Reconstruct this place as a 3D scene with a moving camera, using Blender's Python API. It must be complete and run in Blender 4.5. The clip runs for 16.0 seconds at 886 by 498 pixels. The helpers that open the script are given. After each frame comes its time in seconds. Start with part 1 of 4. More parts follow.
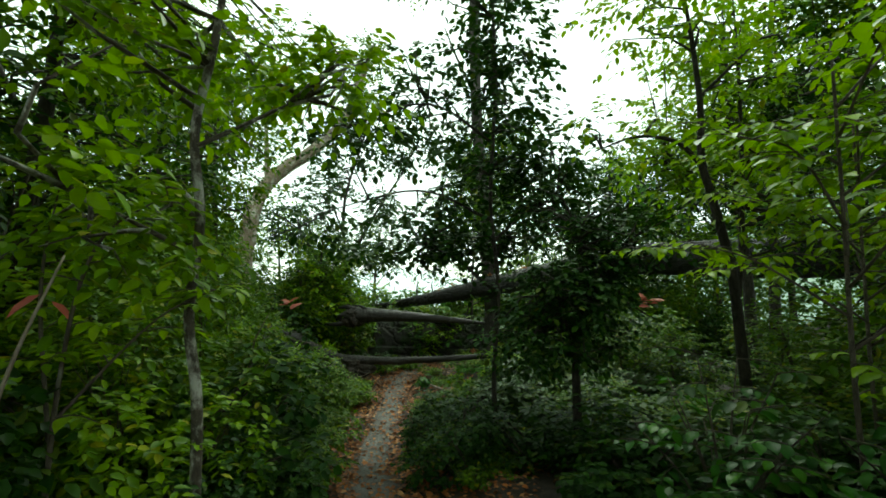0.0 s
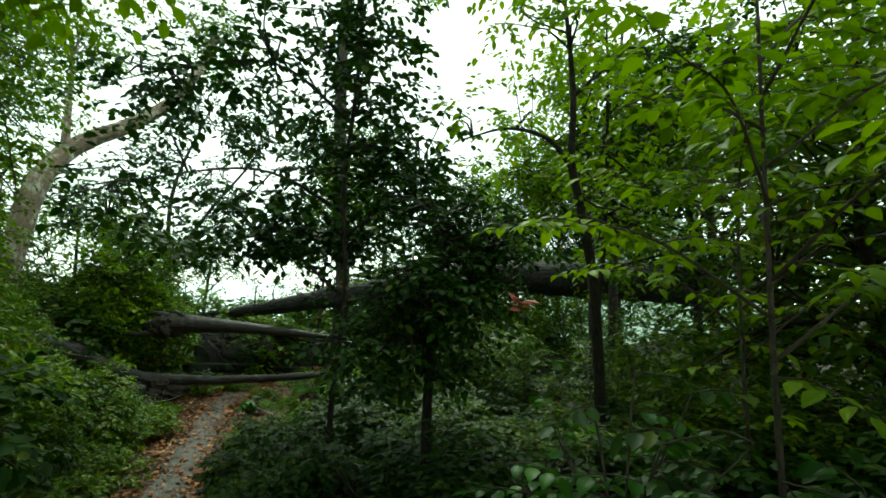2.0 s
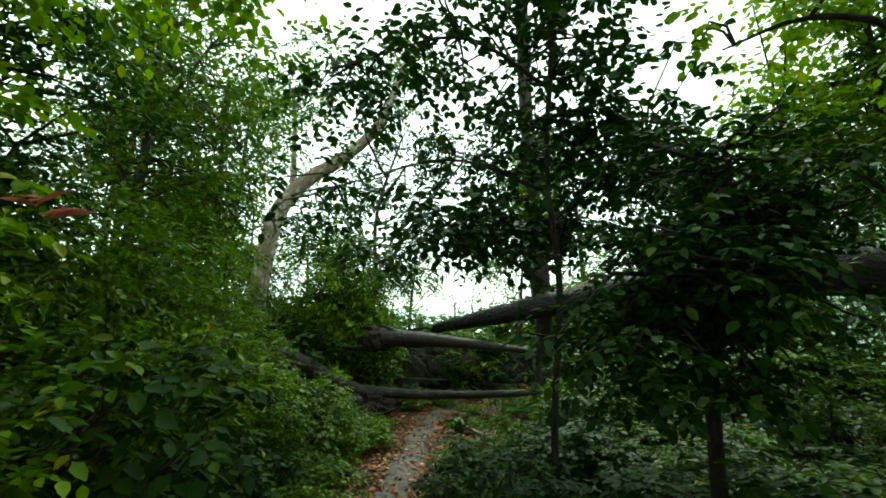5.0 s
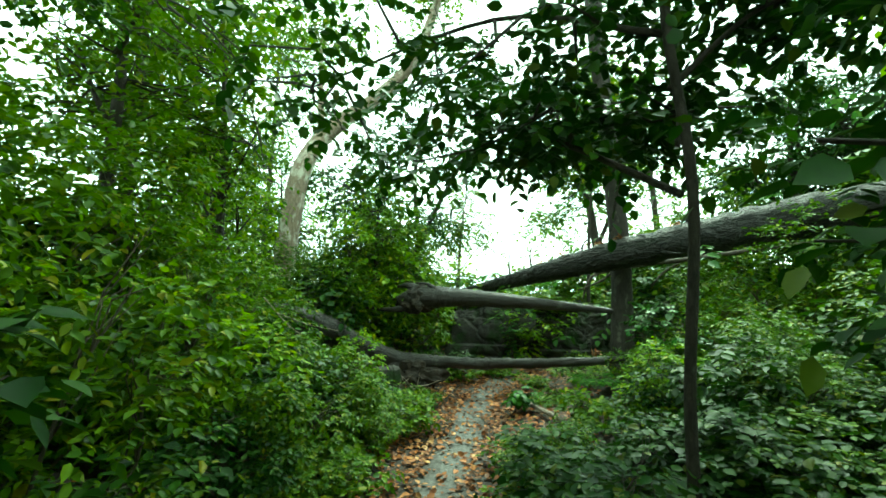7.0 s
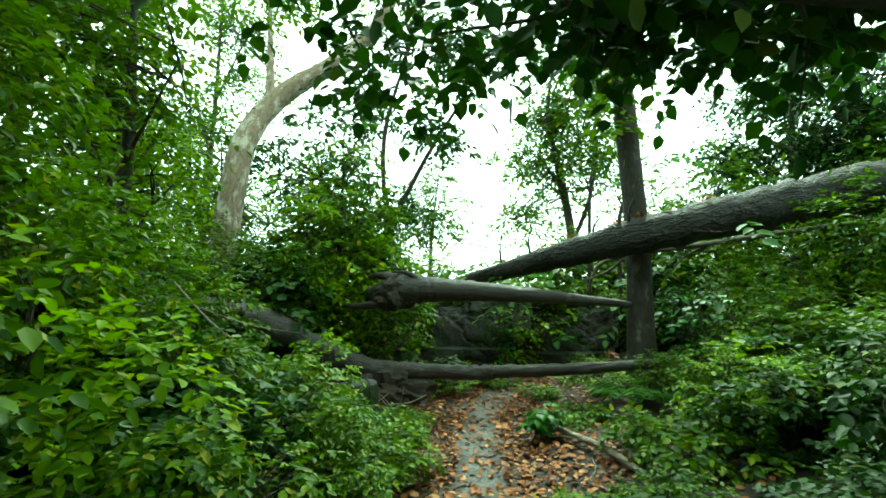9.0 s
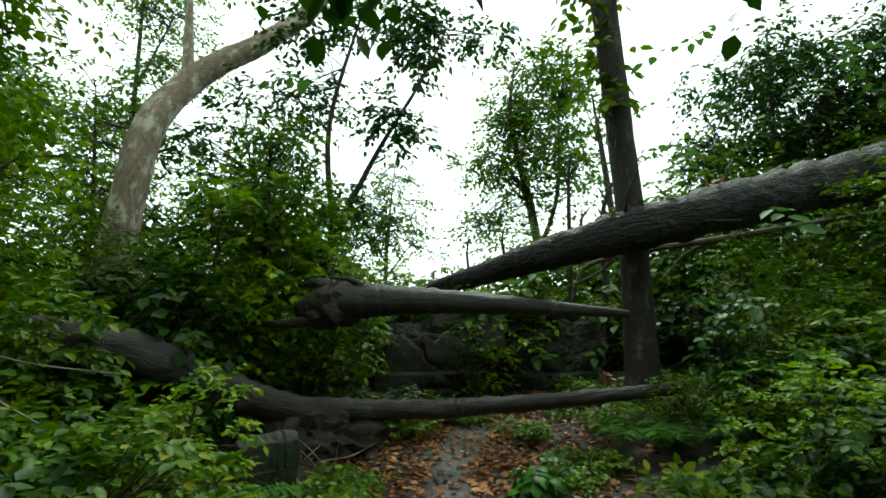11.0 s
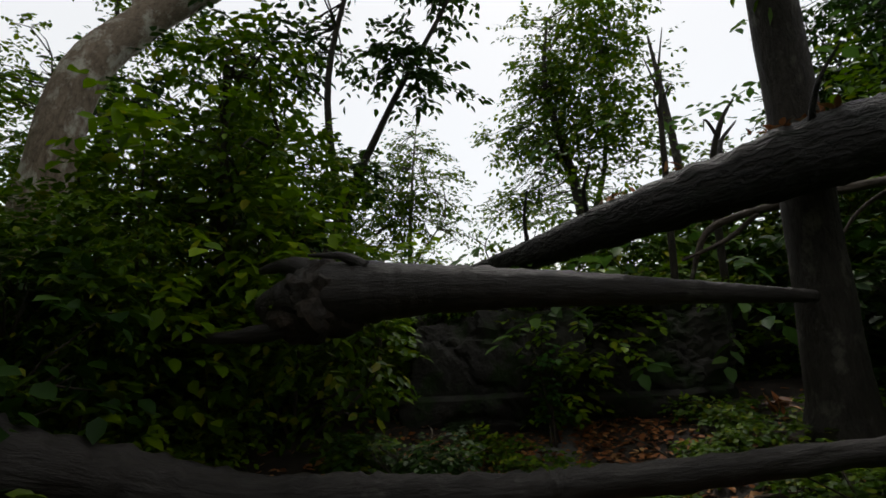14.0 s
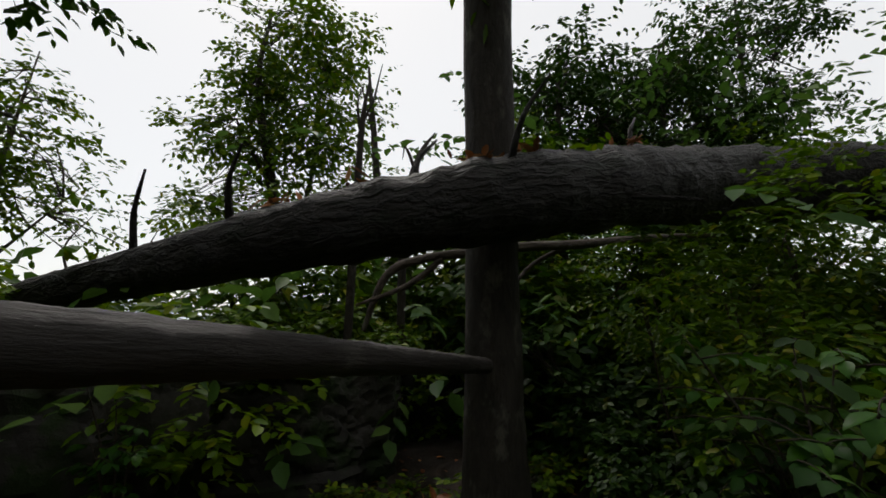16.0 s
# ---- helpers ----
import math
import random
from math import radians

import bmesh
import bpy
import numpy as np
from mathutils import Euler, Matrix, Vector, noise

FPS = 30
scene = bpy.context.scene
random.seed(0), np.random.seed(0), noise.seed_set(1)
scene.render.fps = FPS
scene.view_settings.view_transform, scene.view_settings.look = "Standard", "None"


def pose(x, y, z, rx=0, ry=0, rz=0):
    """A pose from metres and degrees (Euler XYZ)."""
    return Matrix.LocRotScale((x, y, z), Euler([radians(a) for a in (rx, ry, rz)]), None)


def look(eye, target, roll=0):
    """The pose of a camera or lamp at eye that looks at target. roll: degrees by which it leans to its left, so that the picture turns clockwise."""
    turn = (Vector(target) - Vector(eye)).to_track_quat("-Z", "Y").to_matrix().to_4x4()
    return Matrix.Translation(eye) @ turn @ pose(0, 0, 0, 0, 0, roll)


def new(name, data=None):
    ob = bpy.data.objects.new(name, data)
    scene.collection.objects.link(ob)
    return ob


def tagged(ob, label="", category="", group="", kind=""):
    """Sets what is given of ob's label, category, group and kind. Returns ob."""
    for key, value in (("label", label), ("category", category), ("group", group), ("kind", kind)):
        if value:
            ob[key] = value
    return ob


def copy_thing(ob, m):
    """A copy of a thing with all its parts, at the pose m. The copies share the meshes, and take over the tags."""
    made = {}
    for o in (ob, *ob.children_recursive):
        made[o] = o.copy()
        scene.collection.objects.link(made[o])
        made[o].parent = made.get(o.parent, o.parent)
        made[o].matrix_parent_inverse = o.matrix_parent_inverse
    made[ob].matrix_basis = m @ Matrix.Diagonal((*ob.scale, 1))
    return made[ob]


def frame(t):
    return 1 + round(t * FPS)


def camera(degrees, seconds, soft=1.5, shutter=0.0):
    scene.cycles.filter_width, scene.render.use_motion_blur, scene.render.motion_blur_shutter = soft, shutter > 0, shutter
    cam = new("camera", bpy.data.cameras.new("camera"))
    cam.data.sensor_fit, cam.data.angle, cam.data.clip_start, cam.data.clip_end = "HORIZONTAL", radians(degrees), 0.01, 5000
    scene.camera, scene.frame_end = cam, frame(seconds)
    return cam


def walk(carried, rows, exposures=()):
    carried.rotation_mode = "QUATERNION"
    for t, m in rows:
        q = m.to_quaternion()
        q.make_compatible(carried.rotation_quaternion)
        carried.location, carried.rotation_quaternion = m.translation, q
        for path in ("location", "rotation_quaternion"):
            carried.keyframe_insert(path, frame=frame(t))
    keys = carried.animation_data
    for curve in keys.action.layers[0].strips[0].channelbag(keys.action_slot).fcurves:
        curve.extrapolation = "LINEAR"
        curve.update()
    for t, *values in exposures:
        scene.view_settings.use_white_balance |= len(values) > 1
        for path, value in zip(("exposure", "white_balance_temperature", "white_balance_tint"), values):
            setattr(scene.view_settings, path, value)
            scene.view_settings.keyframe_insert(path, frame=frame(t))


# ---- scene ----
cam = camera(87.3, 16.0, soft=1.7)
ROWS = [
    (0, pose(0.071, 0.178, 2.185, 94.75, -0.02, 0.10)),
    (0.5, pose(0.149, 0.588, 2.089, 94.70, -1.05, 0.58)),
    (1, pose(0.199, 0.921, 1.985, 95.94, -1.76, -1.03)),
    (1.5, pose(0.265, 1.194, 1.979, 96.81, -2.51, -7.99)),
    (2, pose(0.343, 1.242, 2.009, 97.31, -2.34, -17.30)),
    (2.5, pose(0.353, 1.262, 2.006, 97.72, -2.43, -25.52)),
    (3, pose(0.330, 1.271, 2.008, 97.29, -1.24, -25.61)),
    (3.5, pose(0.337, 1.399, 1.962, 97.99, 0.32, -20.68)),
    (4, pose(0.356, 1.682, 1.878, 99.25, 1.65, -12.63)),
    (4.5, pose(0.235, 2.031, 1.827, 100.45, 1.42, -2.89)),
    (5, pose(0.200, 2.445, 1.755, 99.18, -1.05, 5.88)),
    (5.2, pose(0.157, 2.537, 1.710, 98.22, -1.64, 9.13)),
    (7.3, pose(-0.121, 4.685, 1.507, 95.16, 0.12, 12.21)),
    (7.5, pose(-0.218, 4.846, 1.507, 95.10, 0.39, 11.81)),
    (8, pose(-0.415, 5.318, 1.402, 95.06, 0.66, 10.85)),
    (8.5, pose(-0.587, 5.767, 1.328, 95.21, 0.67, 9.43)),
    (9, pose(-0.852, 6.151, 1.325, 95.62, 0.65, 6.78)),
    (9.5, pose(-0.925, 6.570, 1.199, 97.46, 2.00, 4.62)),
    (10, pose(-1.002, 7.106, 1.133, 97.72, 2.39, 2.76)),
    (10.2, pose(-1.044, 7.256, 1.156, 97.74, 1.97, 1.87)),
    (12.5, pose(-0.791, 8.869, 1.333, 96.91, 1.68, 2.69)),
    (13, pose(-1.055, 9.330, 1.310, 97.79, 3.86, 6.27)),
    (13.5, pose(-1.286, 9.718, 1.283, 97.12, 4.52, 7.97)),
    (14, pose(-1.287, 10.139, 1.247, 97.42, 4.37, 5.46)),
    (14.5, pose(-1.146, 10.505, 1.287, 97.17, 2.98, -3.65)),
    (15, pose(-0.885, 10.824, 1.360, 98.45, 0.28, -17.46)),
    (15.5, pose(-0.611, 11.089, 1.337, 99.08, 0.53, -25.30)),
    (16, pose(-0.578, 11.525, 1.426, 98.77, 0.57, -30.74)),
]
EXPOSURES = [(0, 0.95, 6650, -22), (5.2, 1.08, 6600, -22), (7.3, 2.22, 6300, -40), (10.2, 1.75, 6300, -31), (12.3, 0.18, 6450, 11), (16, -0.25, 6700, 12)]
walk(cam, ROWS, EXPOSURES)

# ---- sky and sun: an overcast day, the bright part of the cloud ahead ----
SUN_ELEV, SUN_AZ = 52, 12
world = bpy.data.worlds.new("overcast_sky")
scene.world = world
world.use_nodes = True
wn = world.node_tree
sky = wn.nodes.new("ShaderNodeTexSky")
sky.sky_type, sky.sun_disc = "NISHITA", False
sky.sun_elevation, sky.sun_rotation = radians(SUN_ELEV), radians(SUN_AZ)
cloud = wn.nodes.new("ShaderNodeMix")
cloud.data_type = "RGBA"
cloud.inputs["Factor"].default_value = 0.8
cloud.inputs[7].default_value = (8.9, 9.1, 9.0, 1)
wn.links.new(sky.outputs[0], cloud.inputs[6])
wn.links.new(cloud.outputs[2], wn.nodes["Background"].inputs[0])
wn.nodes["Background"].inputs[1].default_value = 0.13
sun = new("sun", bpy.data.lights.new("sun", "SUN"))
sun.data.energy, sun.data.angle, sun.data.color = 1.5, radians(12), (1, 0.97, 0.92)
az, el = radians(SUN_AZ), radians(SUN_ELEV)
sun.matrix_world = look((0, 0, 30), (-math.sin(az) * math.cos(el) * 10, -math.cos(az) * math.cos(el) * 10, 30 - math.sin(el) * 10))


# ---- materials ----
def material(name, rough=0.7, spec=0.4):
    m = bpy.data.materials.new(name)
    m.use_nodes = True
    n, l = m.node_tree.nodes, m.node_tree.links
    b = n["Principled BSDF"]
    b.inputs["Roughness"].default_value = rough
    b.inputs["Specular IOR Level"].default_value = spec
    return m, n, l, b


def ramp(n, stops):
    r = n.new("ShaderNodeValToRGB")
    e = r.color_ramp.elements
    while len(e) < len(stops):
        e.new(0.5)
    for item, (at, col) in zip(e, stops):
        item.position, item.color = at, (*col, 1)
    return r


def noise_node(n, l, scale, detail=4, rough=0.6, stretch=None, grain=False):
    tc = n.new("ShaderNodeTexCoord")
    if grain:
        at = n.new("ShaderNodeAttribute")
        at.attribute_name = "grain"
    t = n.new("ShaderNodeTexNoise")
    t.inputs["Scale"].default_value, t.inputs["Detail"].default_value, t.inputs["Roughness"].default_value = scale, detail, rough
    if stretch:
        mp = n.new("ShaderNodeMapping")
        mp.inputs["Scale"].default_value = stretch
        l.new(at.outputs["Vector"] if grain else tc.outputs["Object"], mp.inputs[0])
        l.new(mp.outputs[0], t.inputs["Vector"])
    else:
        l.new(tc.outputs["Object"], t.inputs["Vector"])
    return t


def mix_colour(n, l, fac, a, b, kind="MIX"):
    m = n.new("ShaderNodeMix")
    m.data_type, m.blend_type = "RGBA", kind
    for value, slot in ((fac, 0), (a, 6), (b, 7)):
        if isinstance(value, (int, float)):
            m.inputs[slot].default_value = value
        elif isinstance(value, tuple):
            m.inputs[slot].default_value = (*value, 1)
        else:
            l.new(value, m.inputs[slot])
    return m.outputs[2]


def bump(n, l, b, height, strength, dist=0.02):
    u = n.new("ShaderNodeBump")
    u.inputs["Strength"].default_value, u.inputs["Distance"].default_value = strength, dist
    l.new(height, u.inputs["Height"])
    l.new(u.outputs[0], b.inputs["Normal"])


def leaf_material(name, stops, through_colour, gloss=0.35, through_part=0.35, single=False):
    """A leaf: waxy face, some light through it, its shade of green its own."""
    m, n, l, b = material(name, gloss, 0.11)
    if single:
        pick = n.new("ShaderNodeObjectInfo").outputs["Random"]
    else:
        pick = n.new("ShaderNodeNewGeometry").outputs["Random Per Island"]
    r = ramp(n, stops)
    l.new(pick, r.inputs[0])
    spots = noise_node(n, l, 3.0, 3)
    veins = noise_node(n, l, 38, 3)
    shade = n.new("ShaderNodeMath")
    shade.operation = "MULTIPLY_ADD"
    l.new(spots.outputs[0], shade.inputs[0])
    shade.inputs[1].default_value, shade.inputs[2].default_value = 1.2, 0.4
    shade2 = n.new("ShaderNodeMath")
    shade2.operation = "MULTIPLY_ADD"
    l.new(veins.outputs[0], shade2.inputs[0])
    shade2.inputs[1].default_value = 0.5
    l.new(shade.outputs[0], shade2.inputs[2])
    hv = n.new("ShaderNodeHueSaturation")
    l.new(r.outputs[0], hv.inputs["Color"])
    less = n.new("ShaderNodeMath")
    less.operation = "SUBTRACT"
    l.new(shade2.outputs[0], less.inputs[0])
    less.inputs[1].default_value = 0.25
    l.new(less.outputs[0], hv.inputs["Value"])
    col = hv.outputs[0]
    l.new(col, b.inputs["Base Color"])
    tr = n.new("ShaderNodeBsdfTranslucent")
    l.new(mix_colour(n, l, 0.5, col, through_colour), tr.inputs[0])
    mx = n.new("ShaderNodeMixShader")
    mx.inputs[0].default_value = through_part
    l.new(b.outputs[0], mx.inputs[1])
    l.new(tr.outputs[0], mx.inputs[2])
    l.new(mx.outputs[0], n["Material Output"].inputs[0])
    return m


LEAF_DARK = leaf_material("leaf_dark", [(0, (0.008, 0.027, 0.003)), (0.5, (0.016, 0.046, 0.003)), (0.9, (0.032, 0.074, 0.004)), (1, (0.075, 0.09, 0.008))], (0.045, 0.13, 0.002), 0.5, 0.17)
LEAF_MID = leaf_material("leaf_mid", [(0, (0.020, 0.054, 0.002)), (0.5, (0.050, 0.105, 0.002)), (0.85, (0.105, 0.17, 0.003)), (1, (0.19, 0.18, 0.006))], (0.15, 0.30, 0.001), 0.48, 0.25)
LEAF_LIME = leaf_material("leaf_lime", [(0, (0.055, 0.12, 0.002)), (0.5, (0.110, 0.20, 0.003)), (0.9, (0.17, 0.26, 0.004)), (1, (0.26, 0.25, 0.010))], (0.24, 0.42, 0.002), 0.45, 0.36)
LEAF_NEAR = leaf_material("leaf_near", [(0, (0.011, 0.045, 0.003)), (0.6, (0.024, 0.085, 0.004)), (1, (0.05, 0.13, 0.006))], (0.07, 0.22, 0.003), 0.42, 0.2, True)
LEAF_NEAR_LIME = leaf_material("leaf_near_lime", [(0, (0.085, 0.155, 0.004)), (0.6, (0.15, 0.25, 0.006)), (1, (0.21, 0.31, 0.010))], (0.26, 0.42, 0.004), 0.42, 0.46, True)
# distance haze is put into this leaf colour: bluer, greyer greens
LEAF_FAR_HAZED = leaf_material("leaf_far_hazed", [(0, (0.03, 0.08, 0.015)), (0.6, (0.055, 0.12, 0.022)), (1, (0.095, 0.16, 0.03))], (0.10, 0.22, 0.025), 0.5, 0.3)
LEAF_DEAD = leaf_material("leaf_dead", [(0, (0.05, 0.024, 0.012)), (0.4, (0.17, 0.062, 0.022)), (0.8, (0.32, 0.12, 0.035)), (1, (0.42, 0.24, 0.10))], (0.2, 0.1, 0.04), 0.5, 0.1)
LEAF_RED = leaf_material("leaf_red", [(0, (0.26, 0.06, 0.045)), (1, (0.42, 0.14, 0.10))], (0.4, 0.1, 0.06), 0.45, 0.3)
LEAF_FERN = leaf_material("leaf_fern", [(0, (0.03, 0.085, 0.006)), (0.6, (0.05, 0.13, 0.01)), (1, (0.085, 0.17, 0.015))], (0.10, 0.26, 0.01), 0.5, 0.25)


def bark_material(name, dark, light, patch, patch_amount, stretch, rough=0.85, rel=0.6, plate=0.15):
    """Bark with furrows along the grain and blotches of lichen or moss."""
    m, n, l, b = material(name, rough, 0.3)
    fine = noise_node(n, l, 16, 8, 0.7, stretch, True)
    furrow = noise_node(n, l, 30, 5, 0.65, (1, 1, 0.28), True)
    both = n.new("ShaderNodeMath")
    both.operation = "MULTIPLY_ADD"
    l.new(furrow.outputs[0], both.inputs[0])
    both.inputs[1].default_value = 0.45
    l.new(fine.outputs[0], both.inputs[2])
    plates = n.new("ShaderNodeTexVoronoi")
    plates.feature = "DISTANCE_TO_EDGE"
    plates.inputs["Scale"].default_value = 11
    squeeze = n.new("ShaderNodeMapping")
    squeeze.inputs["Scale"].default_value = (1, 1, 0.3)
    warp = noise_node(n, l, 9, 3, 0.6, (1, 1, 0.5), True)
    grain = n.new("ShaderNodeAttribute")
    grain.attribute_name = "grain"
    l.new(mix_colour(n, l, 0.1, grain.outputs["Vector"], warp.outputs["Color"], "LINEAR_LIGHT"), squeeze.inputs[0])
    l.new(squeeze.outputs[0], plates.inputs["Vector"])
    cracks = n.new("ShaderNodeMath")
    cracks.operation, cracks.use_clamp = "MULTIPLY", True
    cracks.inputs[1].default_value = 4.5
    l.new(plates.outputs["Distance"], cracks.inputs[0])
    deep = n.new("ShaderNodeMath")
    deep.operation = "MULTIPLY_ADD"
    l.new(cracks.outputs[0], deep.inputs[0])
    deep.inputs[1].default_value = plate
    l.new(both.outputs[0], deep.inputs[2])
    r = ramp(n, [(0.48 + plate * 0.35, dark), (0.92 + plate * 0.7, light)])
    l.new(deep.outputs[0], r.inputs[0])
    big = noise_node(n, l, 4.5, 7, 0.7, (1, 1, 0.6), True)
    r2 = ramp(n, [(1 - patch_amount - 0.05, (0, 0, 0)), (1 - patch_amount + 0.05, (1, 1, 1))])
    l.new(big.outputs[0], r2.inputs[0])
    l.new(mix_colour(n, l, r2.outputs[0], r.outputs[0], patch), b.inputs["Base Color"])
    bump(n, l, b, deep.outputs[0], rel, 0.08)
    return m


BARK_LOG = bark_material("bark_log", (0.003, 0.0026, 0.0022), (0.019, 0.016, 0.0135), (0.010, 0.013, 0.006), 0.42, (1, 1, 0.3), 0.62, 1.0, 0.4)
BARK_TRUNK = bark_material("bark_trunk", (0.012, 0.010, 0.008), (0.045, 0.037, 0.028), (0.09, 0.09, 0.075), 0.36, (1, 1, 0.4))
BARK_PALE = bark_material("bark_pale", (0.11, 0.08, 0.055), (0.27, 0.21, 0.155), (0.44, 0.41, 0.34), 0.45, (1, 1, 0.5), 0.85, 0.7)
BARK_LICHEN = bark_material("bark_lichen", (0.03, 0.024, 0.018), (0.09, 0.075, 0.055), (0.40, 0.39, 0.34), 0.46, (1, 1, 0.8), 0.85, 0.5)
BARK_SMOOTH = bark_material("bark_smooth", (0.013, 0.011, 0.009), (0.044, 0.037, 0.030), (0.09, 0.083, 0.068), 0.40, (1, 1, 0.3), 0.75, 0.5, 0.08)
WOOD_BARE = bark_material("wood_bare", (0.010, 0.008, 0.007), (0.033, 0.027, 0.023), (0.065, 0.059, 0.051), 0.34, (1, 1, 0.12), 0.5, 0.5, 0.04)
TWIG = bark_material("twig_bark", (0.03, 0.024, 0.018), (0.10, 0.08, 0.06), (0.15, 0.15, 0.12), 0.4, (1, 1, 0.5))
STICK_PALE = bark_material("stick_pale", (0.12, 0.095, 0.07), (0.32, 0.27, 0.21), (0.40, 0.36, 0.30), 0.4, (1, 1, 0.4))


def rock_material():
    m, n, l, b = material("boulder_rock", 0.85, 0.3)
    a = noise_node(n, l, 1.4, 8, 0.65)
    r = ramp(n, [(0.3, (0.012, 0.011, 0.010)), (0.5, (0.036, 0.033, 0.029)), (0.72, (0.10, 0.094, 0.082))])
    l.new(a.outputs[0], r.inputs[0])
    moss = noise_node(n, l, 3.1, 6)
    r2 = ramp(n, [(0.5, (0, 0, 0)), (0.62, (1, 1, 1))])
    l.new(moss.outputs[0], r2.inputs[0])
    l.new(mix_colour(n, l, r2.outputs[0], r.outputs[0], (0.02, 0.036, 0.01)), b.inputs["Base Color"])
    f = noise_node(n, l, 14, 8, 0.7)
    bump(n, l, b, f.outputs[0], 0.8, 0.04)
    return m


ROCK = rock_material()


def soil_material():
    """Forest floor: dark humus; a trodden grey strip runs along the trail."""
    m, n, l, b = material("forest_soil", 0.8, 0.3)
    a = noise_node(n, l, 6, 8, 0.7)
    r = ramp(n, [(0.3, (0.008, 0.006, 0.0045)), (0.55, (0.026, 0.018, 0.012)), (0.75, (0.07, 0.045, 0.028))])
    l.new(a.outputs[0], r.inputs[0])
    trod = n.new("ShaderNodeAttribute")
    trod.attribute_name = "trodden"
    g = noise_node(n, l, 22, 6, 0.7)
    r2 = ramp(n, [(0.3, (0.055, 0.052, 0.050)), (0.7, (0.19, 0.183, 0.175))])
    l.new(g.outputs[0], r2.inputs[0])
    w = noise_node(n, l, 5, 5)
    mul = n.new("ShaderNodeMath")
    mul.operation = "MULTIPLY_ADD"
    l.new(w.outputs[0], mul.inputs[0])
    mul.inputs[1].default_value = 1.4
    mul.inputs[2].default_value = -0.75
    add = n.new("ShaderNodeMath")
    add.operation, add.use_clamp = "ADD", True
    l.new(mul.outputs[0], add.inputs[0])
    l.new(trod.outputs["Fac"], add.inputs[1])
    l.new(mix_colour(n, l, add.outputs[0], r.outputs[0], r2.outputs[0]), b.inputs["Base Color"])
    bump(n, l, b, g.outputs[0], 0.7, 0.03)
    return m


SOIL = soil_material()


# ---- the lie of the land ----
def trail_x(y):
    return float(np.interp(y, [-6, 0, 3.5, 7, 10, 12.5, 16, 22], [0.4, 0.1, -0.3, -0.98, -1.08, -1.1, -0.6, 0.6]))


def ground_z(x, y):
    """Height of the ground: the trail goes down to the fallen trunks, the slope rises to one side."""
    base = float(np.interp(y, [-12, -4, 0, 2.5, 4.7, 7, 9, 13, 16, 22, 40, 120, 400], [2.0, 1.1, 0.68, 0.28, 0.05, -0.32, -0.33, -0.3, -0.1, -0.8, -6, -22, -40]))
    d = x - trail_x(y)
    side = 0.0
    if d < -0.55:
        side = 0.34 * (min(-d, 9) - 0.55) ** 0.9 * 0.55
    elif d > 0.55:
        side = 0.12 * (min(d, 12) - 0.55) ** 0.8
    if d > 12:
        side += (d - 12) * 0.12
    if d < -9:
        side += (-d - 9) * 0.15
    near = 1.0 if abs(d) > 0.6 else 0.25
    bumps = 0.10 * near * noise.noise(Vector((x * 0.9, y * 0.9, 0))) + 0.03 * noise.noise(Vector((x * 4, y * 4, 3)))
    far = max(0.0, math.hypot(x, y) - 40) * 0.02 * noise.noise(Vector((x * 0.01, y * 0.01, 7)))
    return base + side + bumps + far


# ---- mesh building ----
def fast_mesh(name, verts, faces_flat, sizes, smooth=True):
    me = bpy.data.meshes.new(name)
    verts = np.asarray(verts, np.float32)
    faces_flat = np.asarray(faces_flat, np.int32)
    sizes = np.asarray(sizes, np.int32)
    me.vertices.add(len(verts))
    me.vertices.foreach_set("co", verts.ravel())
    me.loops.add(len(faces_flat))
    me.loops.foreach_set("vertex_index", faces_flat)
    me.polygons.add(len(sizes))
    me.polygons.foreach_set("loop_start", np.concatenate([[0], np.cumsum(sizes)[:-1]]).astype(np.int32))
    me.polygons.foreach_set("use_smooth", np.full(len(sizes), smooth, bool))
    me.update(calc_edges=True)
    return me


def part(name, me, mat, parent=None, label=""):
    ob = new(name, me)
    if mat and not me.materials:
        me.materials.append(mat)
    if parent:
        ob.parent = parent
    if label:
        ob["label"] = label
    return ob


def thing(name, label, category, group="", kind="", at=(0, 0, 0)):
    ob = new(name)
    ob.location = at
    ob.empty_display_size = 0.1
    return tagged(ob, label, category, group, kind)


LEAF_OUT = np.array([(0, 0, 0), (-0.27, 0.28, 0.05), (-0.24, 0.66, 0.03), (0, 1, -0.10), (0.24, 0.66, 0.03), (0.27, 0.28, 0.05)])


def leaf_mesh(name, at, along, face, size, wide=1.0):
    """Leaves as one mesh: each has six outline points and a folded midrib. at, along, face: N x 3; size: N."""
    along = along / np.linalg.norm(along, axis=1, keepdims=True)
    side = np.cross(along, face)
    side /= np.linalg.norm(side, axis=1, keepdims=True) + 1e-9
    up = np.cross(side, along)
    o = LEAF_OUT
    v = at[:, None] + size[:, None, None] * (o[None, :, 0:1] * wide * side[:, None] + o[None, :, 1:2] * along[:, None] + o[None, :, 2:3] * up[:, None])
    n = len(at)
    quad = np.array([0, 3, 2, 1, 0, 5, 4, 3])
    idx = (np.arange(n)[:, None] * 6 + quad[None]).ravel()
    return fast_mesh(name, v.reshape(-1, 3), idx, np.full(2 * n, 4))


